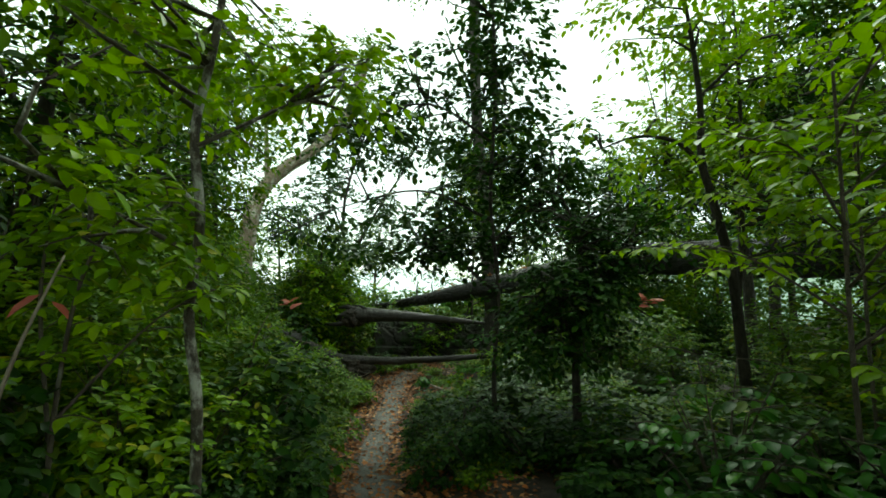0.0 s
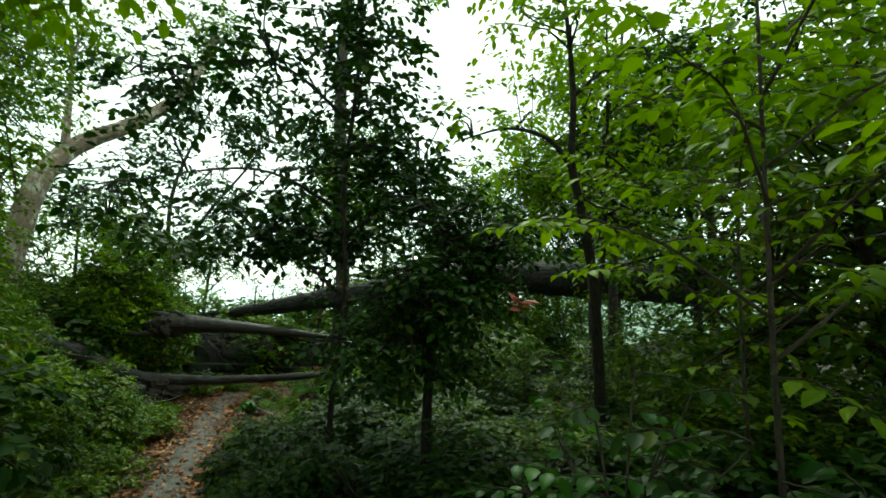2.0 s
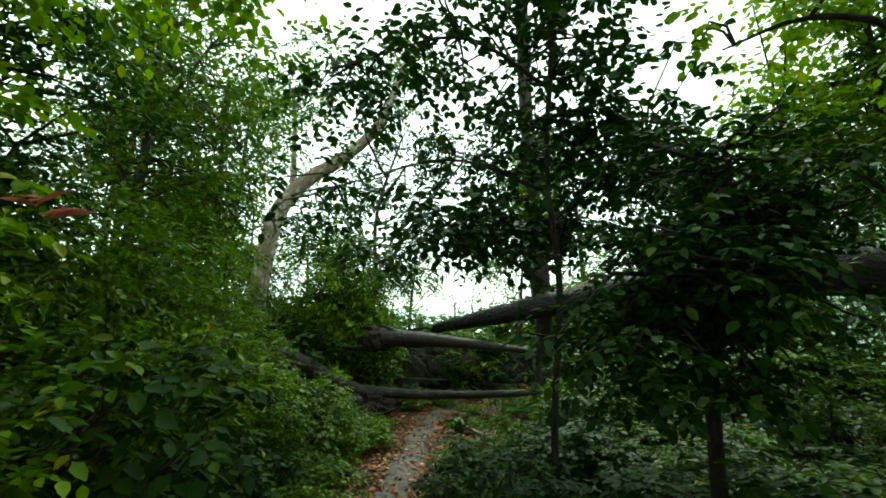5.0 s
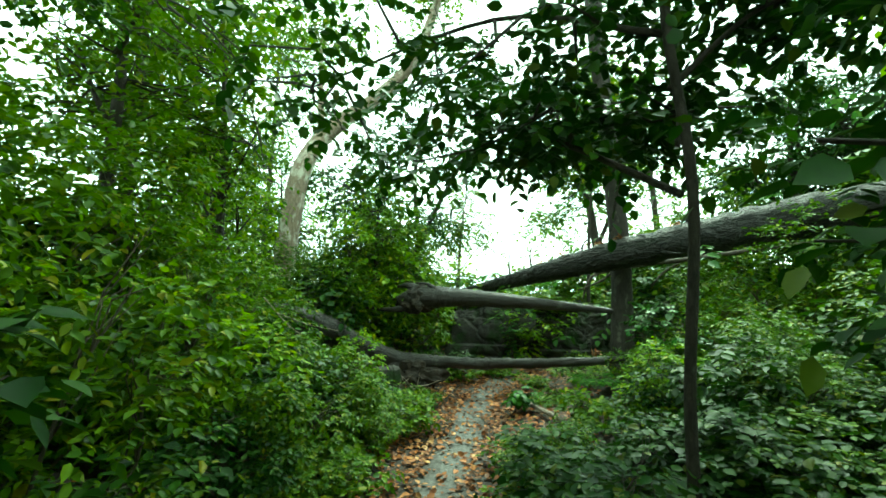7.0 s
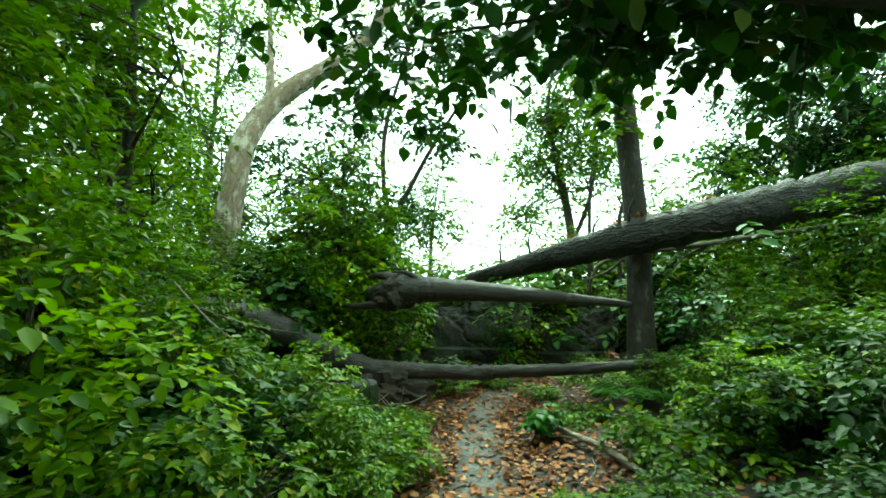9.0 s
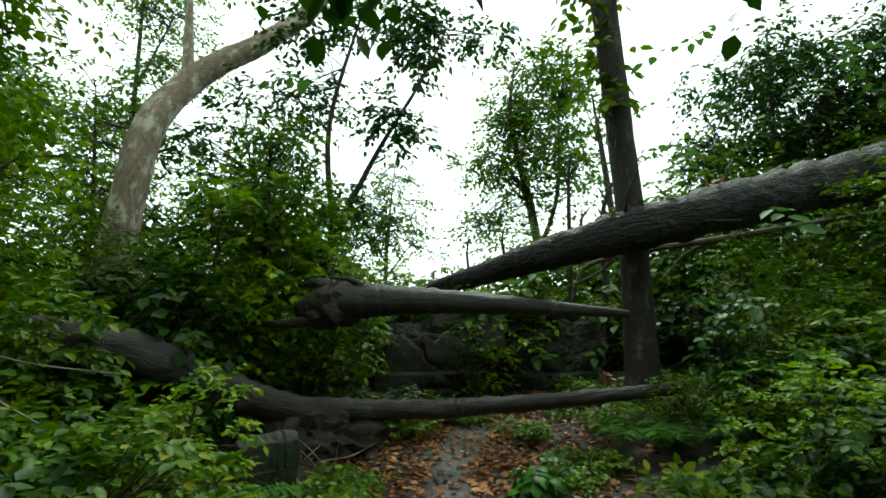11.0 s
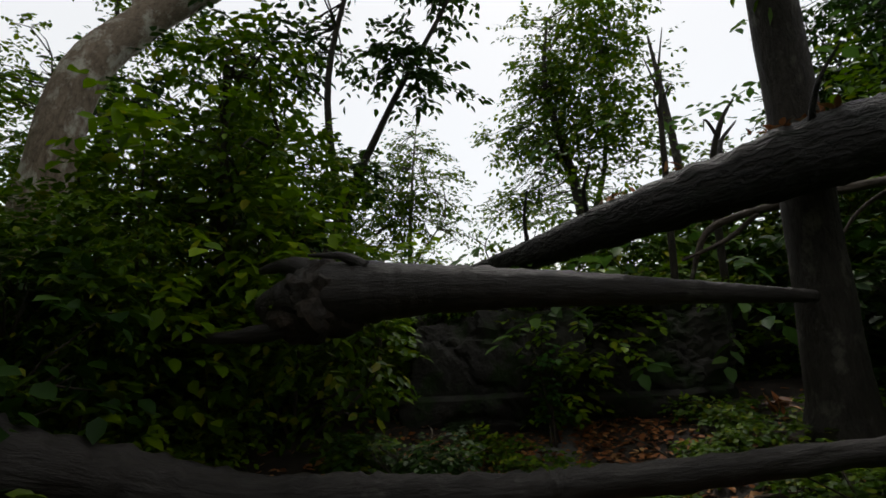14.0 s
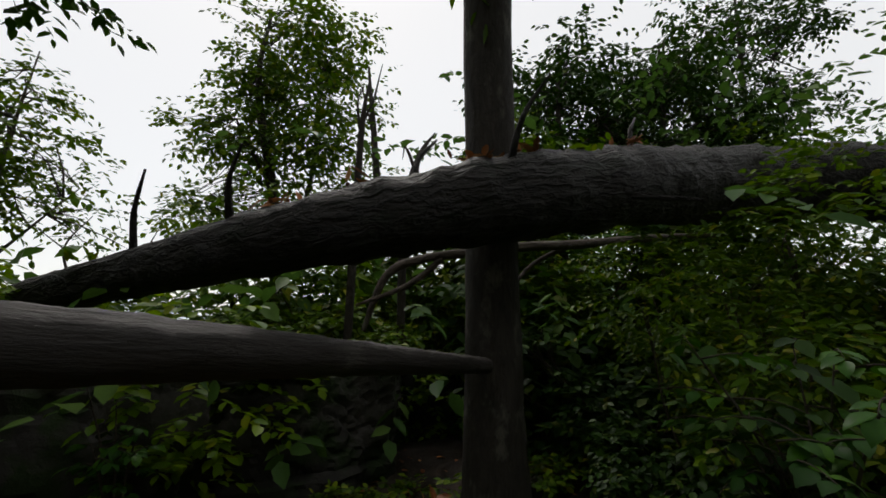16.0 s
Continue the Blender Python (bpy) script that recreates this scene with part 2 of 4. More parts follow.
def tubes(name, lines, seg=6, rough=0.0, cap=True):
    """Round branches along lines of (points, radii), as one mesh."""
    V, F, S, Gr, base = [], [], [], [], 0
    for pts, rad in lines:
        pts = np.asarray(pts, float)
        rad = np.asarray(rad, float)
        tan = np.gradient(pts, axis=0)
        tan /= np.linalg.norm(tan, axis=1, keepdims=True) + 1e-9
        ref = np.array([0.0, 0, 1]) if abs(tan[0][2]) < 0.8 else np.array([1.0, 0, 0])
        k = len(pts)
        run = np.concatenate([[0], np.cumsum(np.linalg.norm(np.diff(pts, axis=0), axis=1))])
        ang = np.linspace(0, 2 * np.pi, seg, endpoint=False)
        for i in range(k):
            a = np.cross(tan[i], ref)
            a /= np.linalg.norm(a) + 1e-9
            b = np.cross(a, tan[i])
            r = np.full(seg, rad[i])
            if rough:
                c = pts[i][None] + rad[i] * (np.cos(ang)[:, None] * a + np.sin(ang)[:, None] * b)
                r = r * (1 + rough * np.array([noise.noise(Vector(q) * (0.8 / max(rad[i], 0.05))) + 0.5 * noise.noise(Vector(q) * (2.6 / max(rad[i], 0.05))) + 0.3 * noise.noise(Vector(q) * (7 / max(rad[i], 0.05))) for q in c]))
            Gr.append(np.stack([np.cos(ang) * rad[i] + base * 0.01, np.sin(ang) * rad[i], np.full(seg, run[i])], -1))
            V.append(pts[i][None] + r[:, None] * (np.cos(ang)[:, None] * a + np.sin(ang)[:, None] * b))
        j = np.arange(seg)
        for i in range(k - 1):
            q = np.stack([base + i * seg + j, base + i * seg + (j + 1) % seg, base + (i + 1) * seg + (j + 1) % seg, base + (i + 1) * seg + j], -1)
            F.append(q.ravel())
            S += [4] * seg
        if cap:
            F.append(base + j[::-1])
            F.append(base + (k - 1) * seg + j)
            S += [seg, seg]
        base += k * seg
    me = fast_mesh(name, np.concatenate(V), np.concatenate(F), S)
    me.attributes.new("grain", "FLOAT_VECTOR", "POINT").data.foreach_set("vector", np.concatenate(Gr).astype(np.float32).ravel())
    return me


def curve_points(ctrl, steps):
    """Points of a smooth line through control points (Catmull-Rom), each of 3 or 4 numbers (4th: the radius)."""
    c = np.asarray(ctrl, float)
    c = np.vstack([2 * c[0] - c[1], c, 2 * c[-1] - c[-2]])
    out = []
    for i in range(1, len(c) - 2):
        for s in np.linspace(0, 1, steps, endpoint=False):
            p0, p1, p2, p3 = c[i - 1], c[i], c[i + 1], c[i + 2]
            out.append(0.5 * (2 * p1 + (p2 - p0) * s + (2 * p0 - 5 * p1 + 4 * p2 - p3) * s * s + (3 * p1 - p0 - 3 * p2 + p3) * s ** 3))
    out.append(c[-2])
    return np.array(out)


def sprays(rng, centres, outward, twig, per, size, droop=0.25, flat=0.5):
    """Leaves set alternately along twigs. Gives leaf places, directions, faces, sizes and the twig lines."""
    n = len(centres)
    d = outward + rng.normal(0, 0.45, (n, 3))
    d[:, 2] *= flat
    d /= np.linalg.norm(d, axis=1, keepdims=True)
    ln = twig * rng.uniform(0.6, 1.25, n)
    side = np.cross(d, [0, 0, 1.0])
    side /= np.linalg.norm(side, axis=1, keepdims=True) + 1e-9
    at, al, fa, sz = [], [], [], []
    for k in range(per):
        s = (k + 0.6) / per
        p = centres + d * (ln * s)[:, None]
        p[:, 2] -= droop * ln * s * s
        lr = 1 if k % 2 else -1
        a = d * 0.55 + side * lr * (0.95 if k < per - 1 else 0.1) + rng.normal(0, 0.22, (n, 3))
        a[:, 2] -= droop * 1.3
        f = np.array([0, 0, 1.0]) + rng.normal(0, 0.35, (n, 3))
        at.append(p), al.append(a), fa.append(f), sz.append(size * rng.uniform(0.65, 1.2, n))
    return np.concatenate(at), np.concatenate(al), np.concatenate(fa), np.concatenate(sz), (centres, d, ln, droop)


def lumpy(rng, n, radius, height, low, lumps, shell=0.55):
    """Places in a crown made of several lumps, more of them near its skin; with the way outward."""
    lc = rng.normal(0, 1, (lumps, 3)) * np.array([radius * 0.5, radius * 0.5, height * 0.22])
    lc[:, 2] += low + height * 0.5
    lr = rng.uniform(0.35, 0.62, lumps) * (5 / max(lumps, 5)) ** 0.3
    which = rng.integers(0, lumps, n)
    u = rng.normal(0, 1, (n, 3))
    u /= np.linalg.norm(u, axis=1, keepdims=True)
    r = rng.uniform(shell, 1.0, n) ** 0.6
    p = lc[which] + u * (r * lr[which])[:, None] * np.array([radius, radius, height * 0.6])
    p[:, 2] = np.maximum(p[:, 2], low + rng.uniform(0, 0.1, n))
    return p, u


def shrub(name, label, category, seed, radius, height, low, twigs, twig, per, size, leaf_mat, wood=TWIG, lumps=6, stems=5, wide=1.0, stem_r=0.014, droop=0.25, at=(0, 0, 0), group="", flat=0.5):
    """A bush: stems from one foot, side twigs, and leaves along the twigs."""
    rng = np.random.default_rng(seed)
    top = thing(name, label, category, group, at=at)
    c, u = lumpy(rng, twigs, radius, height, low, lumps)
    a, al, fa, sz, (tc, td, tl, dr) = sprays(rng, c, u, twig, per, size, droop, flat)
    part("foliage", leaf_mesh("foliage", a, al, fa, sz, wide), leaf_mat, top)
    lines = []
    tips = c[rng.choice(len(c), stems, replace=False)]
    for k in range(stems):
        b = np.array([rng.normal(0, 0.06), rng.normal(0, 0.06), -0.08])
        tip = tips[k]
        mid = b * 0.5 + tip * 0.5 + rng.normal(0, 0.08, 3) * height
        mid[2] = max(mid[2], 0.15)
        pts = curve_points([b, mid, tip], 5)
        part("stem", tubes("stem", [(pts, np.linspace(stem_r, stem_r * 0.35, len(pts)))], 5), wood, top)
        for q in np.argsort(np.linalg.norm(c - tip, axis=1))[1:8]:
            j = rng.integers(4, 9)
            lines.append(([pts[j], pts[j] * 0.4 + c[q] * 0.6 + [0, 0, 0.02], c[q] + td[q] * tl[q] * 0.5 - [0, 0, 0.04 * tl[q]]], [stem_r * 0.5, stem_r * 0.35, stem_r * 0.15]))
    tagged(part("twig_tangle", tubes("twig_tangle", lines, 4), wood, top), kind="stuff")
    return top


def place(ob, x, y, turn=0.0, size=1.0, z=None, tall=1.0):
    m = pose(x, y, ground_z(x, y) if z is None else z, 0, 0, turn) @ Matrix.Diagonal((size, size, size * tall, 1))
    return m


# ---- ground ----
def build_ground():
    xs = np.concatenate([-np.geomspace(400, 10, 22), np.arange(-9.5, 9.6, 0.16), np.geomspace(10, 400, 22)])
    ys = np.concatenate([-np.geomspace(300, 6, 20), np.arange(-5.8, 22, 0.16), np.geomspace(22.5, 900, 34)])
    nx, ny = len(xs), len(ys)
    V = np.array([(x, y, ground_z(x, y)) for y in ys for x in xs])
    i, j = np.meshgrid(np.arange(nx - 1), np.arange(ny - 1))
    b = (j * nx + i).ravel()
    F = np.stack([b, b + 1, b + nx + 1, b + nx], -1).ravel()
    me = fast_mesh("ground", V, F, np.full(len(b), 4))
    at = me.attributes.new("trodden", "FLOAT", "POINT")
    d = np.array([abs(x - trail_x(y) - 0.12 * noise.noise(Vector((0, y * 0.8, 5)))) for y in ys for x in xs])
    yy = np.repeat(ys, nx)
    wob = np.array([0.16 * noise.noise(Vector((x * 1.8, y * 1.3, 9))) for y in ys for x in xs])
    at.data.foreach_set("value", (0.85 * np.clip((0.36 + wob - d) / 0.25, 0, 1) * np.clip((24 - yy) / 6, 0, 1)).astype(np.float32))
    return tagged(part("ground", me, SOIL), "dark leaf-strewn forest soil with a trodden grey trail", "ground", kind="structure")


build_ground()

# ---- the fallen timber ----
def log(name, label, ctrl, mat, seg=22, steps=10, rough=0.10, cap=True):
    top = thing(name, label, "fallen tree")
    p = curve_points(ctrl, steps)
    part("trunk", tubes("trunk", [(p[:, :3], p[:, 3])], seg, rough, cap), mat, top)
    return top, p


big, bigp = log("fallen_tree", "huge dark fallen trunk with wet furrowed bark above the trail",
                [(-3.2, 19.2, 1.35, 0.10), (-1.9, 16.9, 1.55, 0.13), (-0.9, 15.5, 1.74, 0.165), (0.05, 14.32, 1.93, 0.21), (1.0, 13.88, 2.14, 0.262), (1.95, 13.75, 2.33, 0.292), (3.0, 13.9, 2.56, 0.33), (4.3, 14.1, 2.80, 0.385), (6.0, 13.8, 3.0, 0.45), (8.4, 12.6, 2.98, 0.54), (11.0, 10.8, 2.98, 0.62)], BARK_LOG, 56, 14, 0.13)
for k, (i, a, ln) in enumerate([(38, 70, 0.4), (52, 110, 0.3), (60, 60, 0.5), (71, -20, 0.4), (80, 95, 0.3), (30, 80, 0.5), (92, -10, 0.4)]):
    c, r = bigp[i, :3], bigp[i, 3]
    axis = bigp[i + 1, :3] - c
    axis /= np.linalg.norm(axis)
    up = np.cross(np.cross(axis, [0, 0, 1.0]), axis)
    side = np.cross(axis, up)
    d = up * math.sin(radians(a)) + side * math.cos(radians(a))
    part("branch_stub", tubes("branch_stub", [(curve_points([c + d * r * 0.7, c + d * (r + ln * 0.5) + axis * 0.08, c + d * (r + ln) + axis * 0.25], 4), np.linspace(0.03, 0.008, 9))], 7, 0.2), BARK_LOG, big)
ft = np.random.default_rng(9)
for i in (26, 34, 41, 47, 57, 63, 70, 77):
    n = 16
    c = bigp[i, :3] + np.array([0, 0, bigp[i, 3] * 0.97])
    al = ft.normal(0, 1, (n, 3))
    al[:, 2] = np.abs(al[:, 2]) * 0.7 + 0.1
    part("fern_tuft", leaf_mesh("fern_tuft", c + ft.normal(0, 0.09, (n, 3)) * [1, 1, 0.15], al, ft.normal(0, 0.3, (n, 3)) + [0, 0, 1], ft.uniform(0.06, 0.16, n), 0.6), (LEAF_MID, LEAF_DEAD)[i % 2], big, "small fern tuft")["kind"] = "stuff"
upper, upp = log("fallen_log", "grey barkless fallen log with torn root end above the trail",
                 [(-2.88, 13.27, 1.36, 0.06), (-2.7, 13.29, 1.38, 0.15), (-2.5, 13.32, 1.40, 0.225), (-2.15, 13.38, 1.41, 0.22), (-1.75, 13.48, 1.40, 0.185), (-1.15, 13.62, 1.37, 0.152), (-0.3, 13.8, 1.295, 0.12), (0.4, 13.95, 1.225, 0.088), (0.9, 14.02, 1.17, 0.066), (1.28, 14.08, 1.13, 0.05)], WOOD_BARE, 26, 12, 0.12)
for ctrl in ([(-2.4, 13.3, 1.34, 0.12), (-2.62, 13.25, 1.22, 0.085), (-3.0, 13.2, 1.17, 0.05), (-3.5, 13.18, 1.2, 0.02)], [(-2.45, 13.3, 1.56, 0.11), (-2.68, 13.32, 1.64, 0.06), (-2.9, 13.36, 1.62, 0.025)],
             [(-2.5, 13.4, 1.44, 0.1), (-2.85, 13.65, 1.4, 0.06), (-3.1, 13.8, 1.2, 0.02)], [(-2.1, 13.3, 1.58, 0.055), (-2.28, 13.27, 1.67, 0.03), (-2.5, 13.26, 1.69, 0.012)]):
    p = curve_points(ctrl, 6)
    part("root", tubes("root", [(p[:, :3], p[:, 3])], 9, 0.3), WOOD_BARE, upper)
low, lowp = log("fallen_log", "thin pale fallen log lying low across the trail",
                [(-4.4, 11.2, 1.12, 0.23), (-3.8, 11.7, 0.98, 0.215), (-3.45, 12.0, 0.74, 0.19), (-3.15, 12.4, 0.49, 0.17), (-2.65, 12.7, 0.28, 0.15), (-2.15, 12.85, 0.24, 0.125), (-1.65, 12.85, 0.23, 0.098), (-1.1, 12.86, 0.23, 0.108), (-0.9, 12.87, 0.24, 0.088), (-0.2, 12.95, 0.25, 0.085), (0.6, 13.0, 0.29, 0.075), (1.3, 12.9, 0.36, 0.06)], WOOD_BARE, 24, 10, 0.24)
for ctrl in ([(-2.6, 12.7, 0.3, 0.1), (-2.75, 12.5, 0.1, 0.08), (-2.8, 12.4, -0.1, 0.09)], [(-3.6, 11.9, 0.8, 0.15), (-3.75, 12.0, 0.5, 0.16), (-3.8, 12.0, 0.2, 0.2)]):
    p = curve_points(ctrl, 6)
    part("root", tubes("root", [(p[:, :3], p[:, 3])], 10, 0.25), WOOD_BARE, low)


def root_mass(owner, label, x, y, z, sx, sy, sz, off):
    """A lumpy torn mass of roots and earth at the end of a fallen log."""
    bm = bmesh.new()
    bmesh.ops.create_icosphere(bm, subdivisions=4, radius=1)
    for v in bm.verts:
        q = Vector((v.co.x * sx, v.co.y * sy, v.co.z * sz))
        o = Vector((off, 0, 0))
        v.co = q * (1 + 0.5 * noise.noise(q * 3.4 + o) + 0.26 * noise.noise(q * 9 + o) + 0.12 * noise.noise(q * 22 + o)) + Vector((x, y, z))
    me = bpy.data.meshes.new("root_mass")
    bm.to_mesh(me)
    bm.free()
    return part("root_mass", me, SOIL, owner, label)


root_mass(low, "dark earth-caked root mass", -2.5, 12.78, -0.03, 0.62, 0.34, 0.34, 0)
root_mass(upper, "dark splintered root plate", -2.5, 13.32, 1.35, 0.29, 0.24, 0.25, 5)


# bare broken branches on the huge trunk and behind it
def snag(label, lines, mat=TWIG, category="dead branch"):
    top = thing("dead_branch", label, category)
    for c in lines:
        p = curve_points(c, 6)
        part("branch", tubes("branch", [(p[:, :3], p[:, 3])], 7, 0.12), mat, top)
    return top


snag("pale bent dead branches behind the standing trunk", [[(1.75, 14.85, 2.02, 0.045), (1.3, 15.0, 1.95, 0.04), (0.98, 15.05, 1.8, 0.035), (0.8, 15.1, 1.35, 0.02)], [(1.45, 14.95, 1.95, 0.03), (1.15, 15.0, 1.72, 0.025), (0.7, 15.0, 1.55, 0.012)],
                                                           [(5.8, 15.0, 2.55, 0.03), (4.4, 14.95, 2.38, 0.045), (3.1, 14.9, 2.2, 0.05), (2.0, 14.9, 2.08, 0.05), (1.72, 14.85, 2.02, 0.045)], [(3.0, 14.9, 2.2, 0.03), (2.5, 15.0, 1.95, 0.022), (2.2, 15.05, 1.6, 0.01)]], TWIG)
snag("thin bare twigs rising from the fallen trunk tip", [[(-1.2, 15.9, 1.75, 0.012), (-1.25, 15.9, 2.0, 0.008), (-1.1, 15.9, 2.25, 0.003)], [(-1.25, 15.9, 1.98, 0.006), (-1.45, 15.9, 2.15, 0.002)], [(-0.75, 15.35, 1.85, 0.008), (-0.65, 15.35, 2.1, 0.003)]])
snag("broken splintered dead stem standing behind the fallen trunk", [[(1.0, 16.1, 0.8, 0.05), (1.05, 16.0, 2.6, 0.04), (1.1, 16.0, 3.5, 0.032), (1.18, 16.0, 4.05, 0.008)], [(1.1, 16.0, 3.3, 0.02), (1.03, 15.95, 3.7, 0.012), (1.08, 15.9, 3.9, 0.004)], [(1.1, 16.0, 3.5, 0.016), (1.25, 16.0, 3.85, 0.01), (1.32, 16.0, 3.75, 0.003)], [(1.7, 16.3, 0.9, 0.05), (1.66, 16.1, 2.6, 0.045), (1.78, 16.0, 3.25, 0.035), (2.0, 16.0, 3.6, 0.008)], [(1.74, 16.0, 3.1, 0.025), (1.62, 16.0, 3.35, 0.014), (1.58, 16.0, 3.2, 0.004)]], BARK_TRUNK)

# ---- boulder behind the logs ----
def boulder(name, label, x, y, z, sx, sy, sz, seed, turn=0):
    bm = bmesh.new()
    bmesh.ops.create_icosphere(bm, subdivisions=6, radius=1)
    off = Vector((seed * 7.3, seed * 3.1, 0))
    for v in bm.verts:
        p = v.co.copy()
        k = max(abs(p.x), abs(p.y), abs(p.z))
        p = p.lerp(p / k * 0.8, 0.6)
        q = Vector((p.x * sx, p.y * sy, p.z * sz))
        n1 = noise.noise(q * 0.9 + off)
        n2 = noise.cell(q * 1.6 + off)
        n3 = noise.noise(q * 4 + off)
        dist = noise.voronoi(Vector((q.x * 0.55, q.y * 0.55, q.z * 1.0)) + off + Vector((n1, n3, n1)) * 0.6)[0]
        crack = min(1.0, (dist[1] - dist[0]) * 7)
        s = 1 + 0.20 * n1 + 0.07 * noise.cell(q * 0.9 + off) + 0.03 * n2 + 0.025 * n3 + 0.012 * noise.noise(q * 9 + off) - 0.06 * (1 - crack)
        v.co = Vector((q.x * s, q.y * s, q.z * s))
    me = bpy.data.meshes.new("boulder")
    bm.to_mesh(me)
    bm.free()
    me.materials.append(ROCK)
    ob = new(name, me)
    ob.matrix_world = pose(x, y, z, 0, 0, turn)
    return tagged(ob, label, "boulder")


boulder("boulder", "large dark cracked boulder behind the logs", -1.3, 16.4, 0.3, 1.35, 1.2, 1.15, 1, 4)
boulder("boulder", "dark layered boulder with creepers behind the logs", 0.55, 16.5, 0.2, 1.2, 1.15, 1.1, 5, -8)
boulder("boulder", "dark mossy boulder beside the standing trunk", 2.9, 17.2, 0.2, 1.3, 1.0, 0.95, 2, -10)
boulder("boulder", "pale weathered stone beside the trail", -2.55, 11.6, 0.1, 0.28, 0.22, 0.25, 3, 30)

# ---- trees ----
def tree(name, label, seed, trunk, limbs, crowns, bark, leaf_mat, at=(0, 0, 0), seg=14, rough=0.06, size=0.12, twig=0.5, per=7, wide=1.0, droop=0.3):
    """A tree: a tapered trunk line, limbs as lines of their own, and crown lumps (x, y, z, radius, height, twigs) with twigs that hang on the limbs."""
    rng = np.random.default_rng(seed)
    top = thing(name, label, "tree", at=at)
    tp = curve_points(trunk, 8)
    part("trunk", tubes("trunk", [(tp[:, :3], tp[:, 3])], seg, rough), bark, top)
    ends = []
    for c in limbs:
        lp = curve_points(c, 6)
        part("limb", tubes("limb", [(lp[:, :3], lp[:, 3])], 8, rough), bark, top)
        ends.append(lp[:, :3])
    woody = np.concatenate(ends + [tp[len(tp) // 3:, :3]])
    A, L, Fc, Z, lines = [], [], [], [], []
    for x, y, z, r, h, n in crowns:
        c, u = lumpy(rng, n, r, h, -h / 2, max(5, n // 26), 0.25)
        c += np.array([x, y, z])
        a, al, fa, sz, (tc, td, tl, dr) = sprays(rng, c, u, twig, per, size, droop)
        A.append(a), L.append(al), Fc.append(fa), Z.append(sz)
        for k in rng.choice(n, max(3, n // 7), replace=False):
            w = woody[np.argmin(np.linalg.norm(woody - c[k], axis=1) + rng.uniform(0, 0.5, len(woody)))]
            mid = (w + c[k]) / 2 + rng.normal(0, 0.06, 3) + [0, 0, 0.05]
            lines.append(([w, mid, c[k], c[k] + td[k] * tl[k] * 0.8], [0.02, 0.013, 0.008, 0.004]))
    if A:
        part("crown", leaf_mesh("crown", np.concatenate(A), np.concatenate(L), np.concatenate(Fc), np.concatenate(Z), wide), leaf_mat, top)
        tagged(part("twig_tangle", tubes("twig_tangle", lines, 4), bark, top), kind="stuff")
    return top


gz = ground_z
# thin tree beside the trail whose boughs hang over it
tree("tree", "slim dark-barked tree with broad leaves hanging over the trail", 11,
     [(0.90, 7.75, gz(0.9, 7.75) - 0.15, 0.046), (0.87, 7.7, 0.8, 0.037), (0.95, 7.7, 2.2, 0.036), (0.84, 7.75, 3.6, 0.034), (0.94, 7.8, 5.5, 0.032), (0.9, 7.8, 7.6, 0.025)],
     [[(0.88, 7.7, 2.15, 0.03), (0.2, 8.4, 2.75, 0.024), (-0.5, 9.1, 3.2, 0.012)], [(0.88, 7.72, 2.5, 0.022), (1.1, 8.5, 3.0, 0.015), (1.25, 9.3, 3.2, 0.007)], [(0.85, 7.75, 2.9, 0.025), (1.4, 7.8, 3.4, 0.016), (2.0, 8.0, 3.7, 0.008)], [(0.84, 7.75, 3.3, 0.03), (-0.4, 8.3, 3.9, 0.02), (-2.2, 8.4, 3.5, 0.01)],
      [(0.85, 7.75, 4.2, 0.03), (1.8, 8.6, 4.8, 0.02), (2.4, 9.0, 5.0, 0.01)], [(0.9, 7.8, 4.6, 0.03), (-0.2, 7.6, 5.2, 0.02), (-1.6, 7.2, 4.6, 0.01)], [(0.9, 7.8, 5.6, 0.03), (1.0, 8.8, 6.4, 0.015)]],
     [(-0.5, 8.55, 2.9, 0.9, 0.9, 120), (0.5, 8.45, 2.9, 0.75, 0.95, 90), (-1.9, 8.5, 3.4, 1.0, 1.2, 100), (0.3, 8.4, 3.9, 1.0, 1.2, 80), (0.9, 8.2, 5.3, 1.2, 2.6, 360), (1.9, 8.8, 4.3, 0.9, 1.2, 80), (-1.2, 7.6, 4.6, 1.2, 1.2, 110), (0.7, 8.0, 7.0, 1.1, 1.8, 170), (1.2, 9.2, 3.2, 0.75, 0.7, 100), (0.3, 9.2, 3.4, 0.8, 0.6, 80), (1.75, 7.9, 3.5, 0.75, 0.9, 110), (1.55, 8.1, 4.3, 0.9, 0.9, 110)],
     BARK_TRUNK, LEAF_DARK, size=0.13, twig=0.42, per=6, wide=1.25)
# dense dark bush-like tree
tree("tree", "dense dark-leaved young tree beside the trail", 12,
     [(1.65, 5.75, gz(1.65, 5.75) - 0.1, 0.055), (1.62, 5.72, 1.4, 0.045), (1.7, 5.7, 2.5, 0.03), (1.68, 5.72, 2.95, 0.012)],
     [[(1.62, 5.72, 1.6, 0.02), (1.2, 5.5, 2.2, 0.01)], [(1.65, 5.7, 2.0, 0.02), (2.2, 5.9, 2.5, 0.01)]],
     [(1.6, 5.7, 2.25, 0.8, 1.6, 560), (1.9, 5.9, 2.9, 0.75, 1.1, 230), (1.35, 5.6, 1.75, 0.6, 0.9, 200)],
     BARK_TRUNK, LEAF_DARK, size=0.085, twig=0.28, per=7, wide=1.05)
